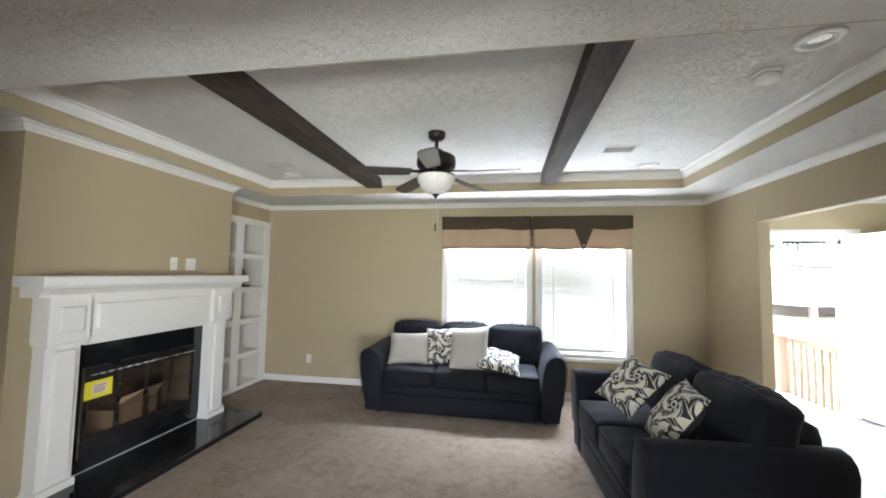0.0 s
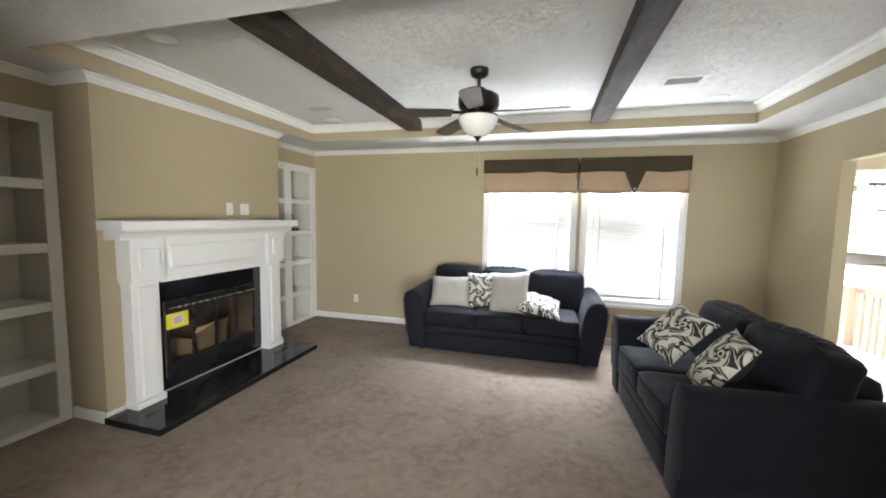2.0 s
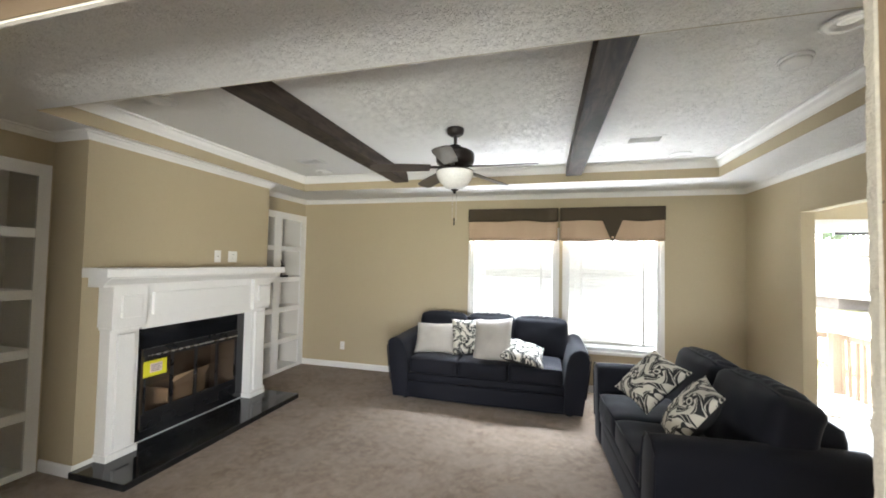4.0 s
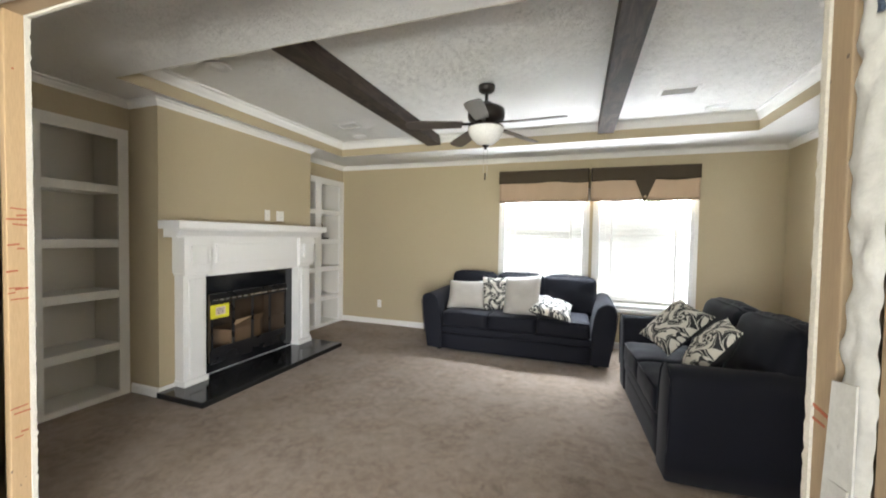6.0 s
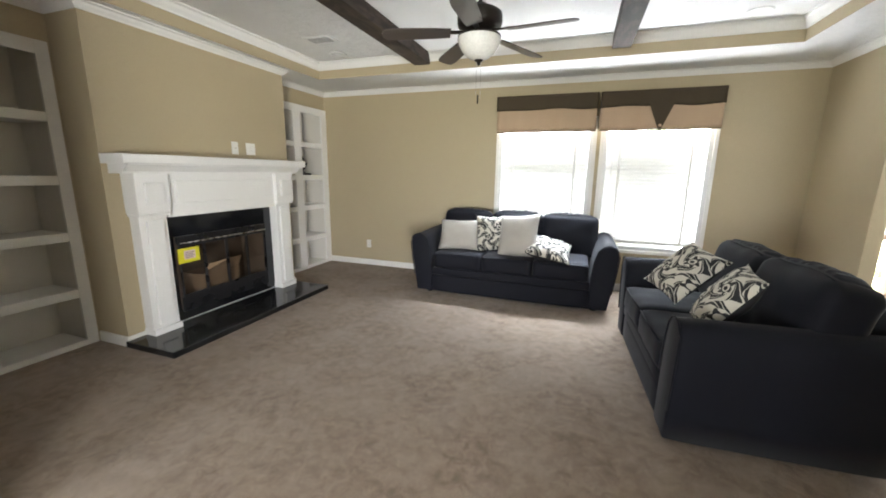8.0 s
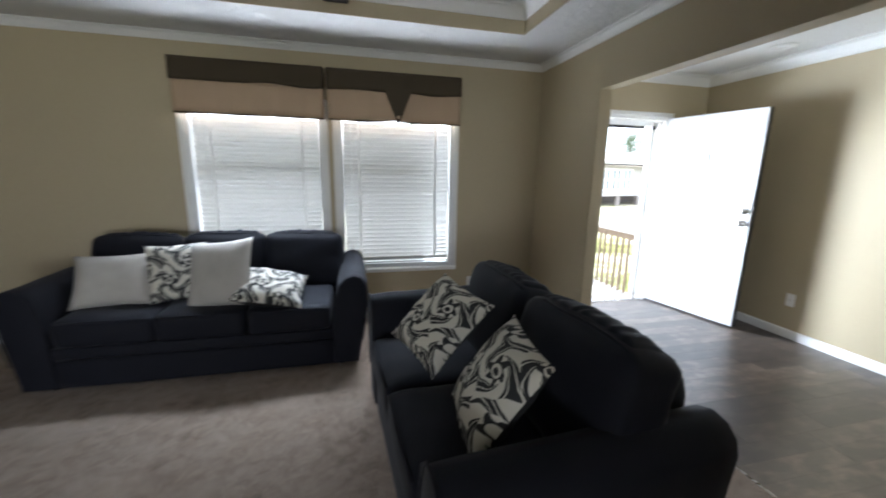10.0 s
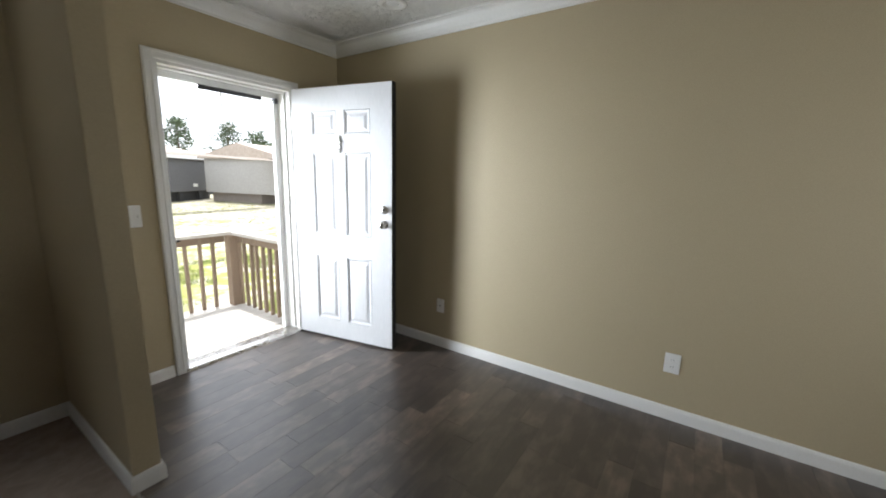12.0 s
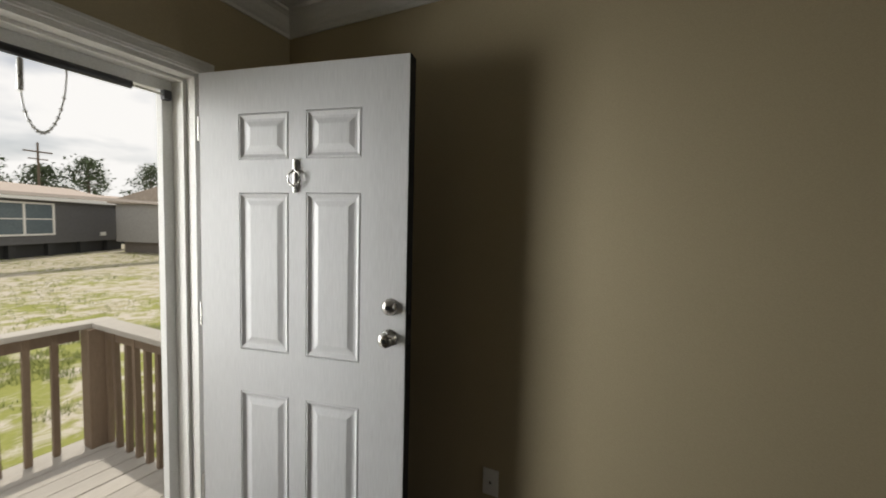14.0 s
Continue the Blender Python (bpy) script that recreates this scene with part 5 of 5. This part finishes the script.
wrap = thing("house_wrap", pose(OX1, 0.652, 0), "crumpled white house wrap stuffed in the wall joint", "house wrap")
bm = bmesh.new()
prev = None
for i in range(181):
    z = OZ * i / 180
    wdt = 0.020 + 0.018 * noise.noise(Vector((3, z * 5, 0))) + 0.014 * noise.noise(Vector((8, z * 26, 0))) + 0.010 * ((z * 7.3) % 1.0) + (0.020 if z < 0.55 else 0) + (0.018 if 0.4 < z < 0.9 else 0)
    ring = []
    for j in range(9):
        t = j / 8
        y = -0.036 + t * (0.036 + wdt + 0.012)
        bulge = 0.012 * math.sin(math.pi * t) + 0.010 * noise.noise(Vector((t * 3, z * 24, 2)))
        ring.append(bm.verts.new((-bulge - 0.002, y, z)))
    if prev:
        for j in range(8):
            bm.faces.new((prev[j], prev[j + 1], ring[j + 1], ring[j]))
    prev = ring
part("sheet", bm, M_FOAM, wrap, smooth=True)
part("torn_tail", prism([(-0.030, 0.02), (0.050, 0.02), (0.075, 0.36), (0.012, 0.50), (-0.030, 0.52)], "x", -0.022, -0.018), M_FOAM, wrap)
for zl, zh, yo, xo, lean in ((0.98, 1.16, 0.046, -0.016, 2), (0.79, 1.00, 0.062, -0.019, -3), (0.53, 0.81, 0.080, -0.022, 3)):
    fl_ = part("torn_flap", prism([(-0.02, zl), (yo * 0.55, zl + 0.012), (yo, zl - 0.008), (yo * 0.86, (zl + zh) / 2), (yo * 0.72, zh), (-0.02, zh + 0.01)], "x", xo - 0.0015, xo + 0.0015), M_FOAM, wrap)
    fl_.matrix_local = pose(0, 0, 0, 0, 0, lean)
part("blue_scrap", ragged_strip(-0.020, -0.014, -0.034, -0.027, 1.70, 1.81, 16, 0.005, 2.0), M_BLUE, wrap, "dark blue plastic scrap")
part("green_tape", ragged_strip(-0.020, -0.014, -0.020, 0.016, 2.06, 2.12, 6, 0.004, 6.0), M_GREEN, wrap, "lime green tape")
wrap2 = thing("house_wrap", pose(OX0, 0.652, 0), "dark sheet for the shaded gap and white wrap in the wall joint", "house wrap")
# black sheet painted as the shade deep between the two studs
part("gap_shade_sheet", box(-0.06, -0.05, -0.04, 0.043, 0, OZ), M_SHADOW, wrap2)
part("sheet", ragged_strip(-0.045, -0.035, -0.04, 0.01, 0.0, 0.30, 20, 0.010, 4.0), M_FOAM, wrap2)

hd = thing("joint_header", pose(0, 0, OZ), "raw lumber header with white wrap over the opening", "header")
part("living_board", box(OX0 - 0.04, OX1 + 0.04, 0.695, 0.768, 0.0, 0.038, 0.003), M_STUD2, hd)
part("kitchen_board", box(OX0 - 0.04, OX1 + 0.04, 0.537, 0.612, 0.0, 0.038, 0.003), M_STUD2, hd)
bm = bmesh.new()
prev = None
for i in range(81):
    x = OX0 + (OX1 - OX0) * i / 80
    ring = [bm.verts.new((x, 0.612 + 0.083 * j / 4 + 0.006 * noise.noise(Vector((x * 6, j, 0))), -0.004 - 0.010 * math.sin(math.pi * j / 4) + 0.006 * noise.noise(Vector((x * 9, j, 3))))) for j in range(5)]
    if prev:
        for j in range(4):
            bm.faces.new((prev[j], prev[j + 1], ring[j + 1], ring[j]))
    prev = ring
part("wrap_strip", bm, M_FOAM, hd, "white wrap strip", smooth=True)
part("gypsum_lip", boxes([(OX0 - 0.01, OX1 + 0.01, MY - 0.014, MY - 0.001, -0.004, 0.012), (OX0 - 0.01, OX1 + 0.01, KY + 0.001, KY + 0.014, -0.004, 0.012)]), M_GYPSUM, hd)

scrap = thing("wrap_scrap", pose(-1.40, 0.69, 0.0, 0, 0, 6), "crumpled white wrap scrap on the floor joint", "plastic scrap")
bm = bmesh.new()
g = [[bm.verts.new((-0.20 + 0.4 * i / 12, -0.06 + 0.12 * j / 5 + 0.02 * noise.noise(Vector((i * 0.7, j, 4))), 0.010 + 0.018 * abs(noise.noise(Vector((i * 0.6, j * 0.9, 1)))))) for j in range(6)] for i in range(13)]
for i in range(12):
    for j in range(5):
        bm.faces.new((g[i][j], g[i + 1][j], g[i + 1][j + 1], g[i][j + 1]))
sc = part("sheet", bm, M_FOAM, scrap, smooth=True)
sc.modifiers.new("thickness", "SOLIDIFY").thickness = 0.008
tw = thing("frayed_twine", pose(OX1 + 0.012, KY - 0.004, 0.62), "bundle of frayed tan twine at the drywall edge", "twine")
for k in range(12):
    dx, dz = rs.uniform(-0.02, 0.03), rs.uniform(-0.05, 0.05)
    part("strand", tube([(dx, -0.002 - 0.001 * k % 3, dz + 0.05), (dx + rs.uniform(-0.02, 0.02), -0.006, dz), (dx + rs.uniform(-0.02, 0.02), -0.003, dz - 0.05)], 0.0013, 4), M_GYPSUM, tw)

# ---- porch ----
DZ = -0.20
deck = thing("porch_deck", pose(0, 0, DZ), "weathered wooden porch deck outside the entrance", "deck")
y, k = W + 0.17, 0
dboard = None
while y < 6.95:
    if dboard is None:
        ob = part("board", box(0, 3.35, 0, 0.138, -0.036, 0, 0.004), M_DECK, deck)
        dboard = ob.data
    else:
        ob = new("board", dboard)
        ob.parent = deck
    ob.location = (1.15, y, rs.uniform(-0.002, 0.002))
    y += 0.144
part("rim_joist", box(1.15, 4.50, 6.93, 6.968, -0.24, -0.040), M_RAIL, deck)
part("rim_joist", box(4.462, 4.50, W + 0.17, 6.93, -0.24, -0.040), M_RAIL, deck)
for x in (1.25, 4.40):
    part("deck_post", box(x - 0.045, x + 0.045, 6.84, 6.93, -0.74, -0.04), M_RAIL, deck)

rail = thing("porch_railing", pose(0, 0, DZ), "brown wooden porch railing with square balusters", "railing")
part("corner_post", box(4.345, 4.455, 6.815, 6.925, 0.001, 0.855, 0.005), M_RAIL, rail)
part("end_post", box(1.20, 1.29, 6.900, 6.990, 0.001, 0.855, 0.005), M_RAIL, rail)
# caps use the greyed deck wood, its paleness also painting light on their tops
part("cap_rail", box(1.15, 4.53, 6.850, 6.990, 0.858, 0.896, 0.006), M_DECK, rail, "greyed top rail, coloured paler as if lit from above")
part("cap_rail", box(4.380, 4.520, W + 0.18, 6.848, 0.858, 0.896, 0.006), M_DECK, rail, "greyed top rail, coloured paler as if lit from above")
part("under_rail", box(1.29, 4.345, 6.925, 6.963, 0.770, 0.857, 0.004), M_RAIL, rail)
part("under_rail", box(4.440, 4.478, W + 0.18, 6.900, 0.770, 0.857, 0.004), M_RAIL, rail)
bal = None
places = [(4.345 - 0.138 * k, 6.944) for k in range(1, 22)] + [(4.459, 6.815 - 0.125 * k) for k in range(0, 11)]
for x, yb in places:
    if bal is None:
        ob = part("baluster", box(-0.018, 0.018, -0.018, 0.018, -0.14, 0.84, 0.003), M_RAIL, rail)
        bal = ob.data
    else:
        ob = new("baluster", bal)
        ob.parent = rail
    ob.matrix_local = pose(x, yb, 0.003, rs.uniform(-0.7, 0.7), rs.uniform(-0.7, 0.7), 0)

# ---- outdoors ----
GZ = -0.95
bm = bmesh.new()
nx = 48
gx = [-400 + 800 * i / nx for i in range(nx + 1)]
pts = [[bm.verts.new((x, -300 + 900 * j / nx, GZ - 0.25)) for j in range(nx + 1)] for x in gx]
for i in range(nx):
    for j in range(nx):
        bm.faces.new((pts[i][j], pts[i + 1][j], pts[i + 1][j + 1], pts[i][j + 1]))
for v in bm.verts:
    d = math.hypot(v.co.x - 5, v.co.y - 20)
    v.co.z = GZ + 0.10 * noise.noise(Vector((v.co.x * 0.05, v.co.y * 0.05, 0))) * min(1, d / 60)
structure("ground", bm, M_GROUND, "pale sandy ground with patches of green and dry grass", "ground")
structure("dirt_track", ragged_strip(GZ + 0.02, GZ + 0.04, 24.2, 25.8, -30, 60, 60, 0.35, 3.0), surf("grey_dirt_track", (0.20, 0.17, 0.14), (0.28, 0.24, 0.20), 1.0, 0.95, 12, 0.4, 0.01), "grey dirt track across the lot", "road").matrix_world = Matrix(((0, 0, 1, 0), (0, 1, 0.28, 0), (1, 0, 0, 0), (0, 0, 0, 1)))


def grass_tufts(name, x0, x1, y0, y1, count, seed):
    r = random.Random(seed)
    verts, faces = [], []
    for _ in range(count):
        x, yv = r.uniform(x0, x1), r.uniform(y0, y1)
        if noise.noise(Vector((x * 0.35, yv * 0.35, 4))) + 0.5 * noise.noise(Vector((x * 1.3, yv * 1.3, 2))) < -0.05:
            continue
        for _ in range(4):
            a, hgt, wd = r.uniform(0, 6.28), r.uniform(0.04, 0.12), 0.006
            dx, dy = math.cos(a), math.sin(a)
            px, py = x + r.uniform(-0.08, 0.08), yv + r.uniform(-0.08, 0.08)
            n0 = len(verts)
            verts += [(px - dy * wd, py + dx * wd, GZ - 0.01), (px + dy * wd, py - dx * wd, GZ - 0.01), (px + dx * hgt * 0.5, py + dy * hgt * 0.5, GZ + hgt)]
            faces.append((n0, n0 + 1, n0 + 2))
    me = bpy.data.meshes.new(name)
    me.from_pydata(verts, [], faces)
    me.materials.append(M_GRASS)
    return tagged(new(name, me), "thin tufts of green and yellow grass", "grass", kind="stuff")


M_GRASS = surf("grass_blades", (0.16, 0.22, 0.05), (0.33, 0.33, 0.13), 0.9, 0.9, 10, 0, 0.01)
grass_tufts("grass", 0.5, 10, 7.2, 13, 14000, 2)
grass_tufts("grass", 1.0, 22, 13, 34, 9000, 3)


def home(m, length, depth, siding, label, wins, under=None):
    """A single-storey manufactured home; its long front lies on local y = 0 and looks to -y. wins: (x, width, z0, z1)."""
    hm = thing("mobile_home", m, label, "house", "neighbouring homes")
    fz, ez = 0.75, 3.35
    part("wall", box(0, length, 0, depth, fz, ez), siding, hm)
    for k in range(12):
        part("siding_board", box(-0.01, length + 0.01, -0.018, -0.001, fz + 0.02 + k * 0.215, fz + 0.205 + k * 0.215), siding, hm)
    # block and piers coloured as the shaded underside; paler where under is given
    part("underside_block", box(0.3, length - 0.3, 0.3 if under is None else 2.5, depth - 0.3, 0, fz), under or M_SHADOW, hm, "solid block for the shaded open underside")
    for k in range(int(length / 2.4)):
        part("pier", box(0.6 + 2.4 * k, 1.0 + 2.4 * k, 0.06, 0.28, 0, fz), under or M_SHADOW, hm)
    part("roof", prism([(-0.35, ez), (-0.35, ez + 0.14), (depth / 2, ez + 1.15), (depth + 0.35, ez + 0.14), (depth + 0.35, ez)], "x", -0.3, length + 0.3), M_ROOF, hm, "pale brown shingle roof")
    part("fascia", box(-0.3, length + 0.3, -0.38, -0.352, ez - 0.06, ez + 0.16), M_WHITE, hm)
    for x, w, z0, z1 in wins:
        wn_ = part("window", boxes([(x, x + 0.15, -0.06, -0.02, z0, z1), (x + w - 0.15, x + w, -0.06, -0.02, z0, z1), (x + 0.10, x + w - 0.10, -0.06, -0.02, z1 - 0.10, z1), (x + 0.10, x + w - 0.10, -0.06, -0.02, z0, z0 + 0.10), (x + w / 2 - 0.07, x + w / 2 + 0.07, -0.06, -0.02, z0 + 0.1, z1 - 0.1), (x + 0.1, x + w / 2 - 0.07, -0.05, -0.02, (z0 + z1) / 2 - 0.03, (z0 + z1) / 2 + 0.03), (x + w / 2 + 0.07, x + w - 0.1, -0.05, -0.02, (z0 + z1) / 2 - 0.03, (z0 + z1) / 2 + 0.03)]), M_WHITE, hm, "white framed window")
        part("pane", box(x + 0.1, x + w - 0.1, -0.03, -0.022, z0 + 0.1, z1 - 0.1), M_DARKWIN, wn_)
    part("vent_box", box(length - 2.9, length - 2.4, -0.08, -0.02, fz + 0.35, fz + 0.60, 0.01), M_WHITE, hm)
    return hm


home(pose(-1.2, 25.0, GZ, 0, 0, 33.5), 24.3, 8.0, M_SIDING, "dark grey manufactured home with white window across the lot", [(13.9, 3.9, 1.25, 3.15), (6.0, 2.2, 1.5, 2.9)])
home(pose(21.6, 45.0, GZ, 0, 0, 12), 20.0, 8.0, M_SIDING2, "taupe manufactured home set farther back", [(1.6, 1.1, 1.6, 2.7), (5.5, 2.6, 1.1, 3.0)])
home(pose(18.6, 27.4, GZ, 0, 0, 12), 18.0, 8.0, M_SIDING3, "light grey manufactured home with tall white windows", [(0.9, 1.15, 1.2, 2.9), (2.1, 1.15, 1.2, 2.9), (3.3, 1.15, 1.2, 2.9), (9.0, 2.0, 1.4, 2.8)], M_SIDING2)


def tree(x, yv, hgt, spread, seed):
    r = random.Random(seed)
    t = thing("pine_tree", pose(x, yv, GZ), "tall loose-crowned green pine beyond the homes", "tree", "distant trees")
    prof = [(hgt * 0.030, 0), (hgt * 0.022, hgt * 0.3), (hgt * 0.014, hgt * 0.7), (0.02, hgt)]
    part("trunk", lathe(prof, 8), M_TRUNK, t)
    verts, faces = [], []
    bmb = bmesh.new()
    for k in range(16):
        z = hgt * (0.50 + 0.48 * k / 16)
        a = k * 2.4 + r.random()
        ln = spread * (1.0 - 0.75 * (k / 16) ** 1.6) * r.uniform(0.6, 1.0)
        cx, cy, cz = math.cos(a) * ln, math.sin(a) * ln, z + ln * 0.25
        seg = tube([(0, 0, z), (cx * 0.5, cy * 0.5, z + ln * 0.18), (cx, cy, cz)], 0.05, 5)
        me_ = bpy.data.meshes.new("limb")
        seg.to_mesh(me_)
        seg.free()
        bmb.from_mesh(me_)
        bpy.data.meshes.remove(me_)
        for _ in range(100):
            u = r.uniform(0.45, 1.05)
            p = Vector((cx * u, cy * u, z + (cz - z) * u)) + Vector((r.gauss(0, 1), r.gauss(0, 1), r.gauss(0, 0.65))) * spread * 0.17
            s = r.uniform(0.10, 0.24)
            d1 = Vector((r.gauss(0, 1), r.gauss(0, 1), r.gauss(0, 1))).normalized() * s
            d2 = Vector((r.gauss(0, 1), r.gauss(0, 1), r.gauss(0, 1))).normalized() * s
            n0 = len(verts)
            verts += [p - d1, p + d2, p + d1, p - d2]
            faces.append((n0, n0 + 1, n0 + 2, n0 + 3))
    part("limbs", bmb, M_TRUNK, t)
    me = bpy.data.meshes.new("crown")
    me.from_pydata([tuple(v) for v in verts], [], faces)
    me.materials.append(M_TREE)
    new("crown", me).parent = t


for i, (sl, dist, hgt, spr) in enumerate([(0.245, 66, 9.5, 2.6), (0.322, 70, 9.0, 3.0), (0.392, 68, 10.5, 3.2), (0.505, 72, 11.0, 3.4), (0.585, 66, 9.5, 3.2), (0.66, 75, 12.0, 3.6), (0.80, 70, 11.0, 3.5), (0.12, 70, 11.0, 3.2)]):
    tree(3.1 + sl * dist, 3.5 + dist, hgt, spr, 20 + i)

pole = thing("utility_pole", pose(3.1 + 0.318 * 60, 63.5, GZ), "grey wooden utility pole with crossarms", "utility pole")
part("post", lathe([(0, 0), (0.16, 0), (0.10, 10.6), (0, 10.6)], 10), M_TRUNK, pole)
part("crossarm", box(-1.2, 1.2, -0.08, 0.08, 9.5, 9.65), M_TRUNK, pole)
part("crossarm", box(-0.8, 0.8, -0.08, 0.08, 8.7, 8.82), M_TRUNK, pole)
stake = thing("wooden_stake", pose(5.78, 16.8, GZ), "tan wooden post with a small box in the yard", "post")
part("post", box(-0.06, 0.06, -0.06, 0.06, -0.1, 2.1, 0.01), M_RAIL, stake)
part("meter_box", box(-0.16, 0.16, -0.12, -0.062, 1.15, 1.55, 0.02), M_CARD, stake)

# ---- entry planks, one by one ----
PW = 0.122
meshes = {}
rp = random.Random(11)
y = MY - 0.08
row = 0
entry_floor = bpy.data.objects["floor_entry"]
while y < W + 0.01:
    x = RX + 0.012 - rp.uniform(0.0, 0.58)
    y1 = min(y + PW, W + 0.015)
    while x < EX:
        a, b = max(x, RX + 0.012), min(x + 0.61, EX - 0.001)
        x += 0.61
        if b - a < 0.03:
            continue
        key = (round(b - a, 2), round(y1 - y, 3))
        a = b - key[0] if b == EX - 0.001 else a
        if key not in meshes:
            bm = bmesh.new()
            L, D2 = key[0] - 0.0004, key[1] - 0.0004
            lo = [bm.verts.new(p) for p in ((0, 0, -0.003), (L, 0, -0.003), (L, D2, -0.003), (0, D2, -0.003))]
            hi = [bm.verts.new(p) for p in ((0.0005, 0.0005, 0), (L - 0.0005, 0.0005, 0), (L - 0.0005, D2 - 0.0005, 0), (0.0005, D2 - 0.0005, 0))]
            bm.faces.new(hi)
            for k in range(4):
                bm.faces.new((lo[k], lo[(k + 1) % 4], hi[(k + 1) % 4], hi[k]))
            me = bpy.data.meshes.new("plank")
            bm.to_mesh(me)
            bm.free()
            me.materials.append(M_PLANK)
            meshes[key] = me
        ob = new("plank", meshes[key])
        ob.parent = entry_floor
        ob.location = (a, y, 0.0)
    y += PW
    row += 1
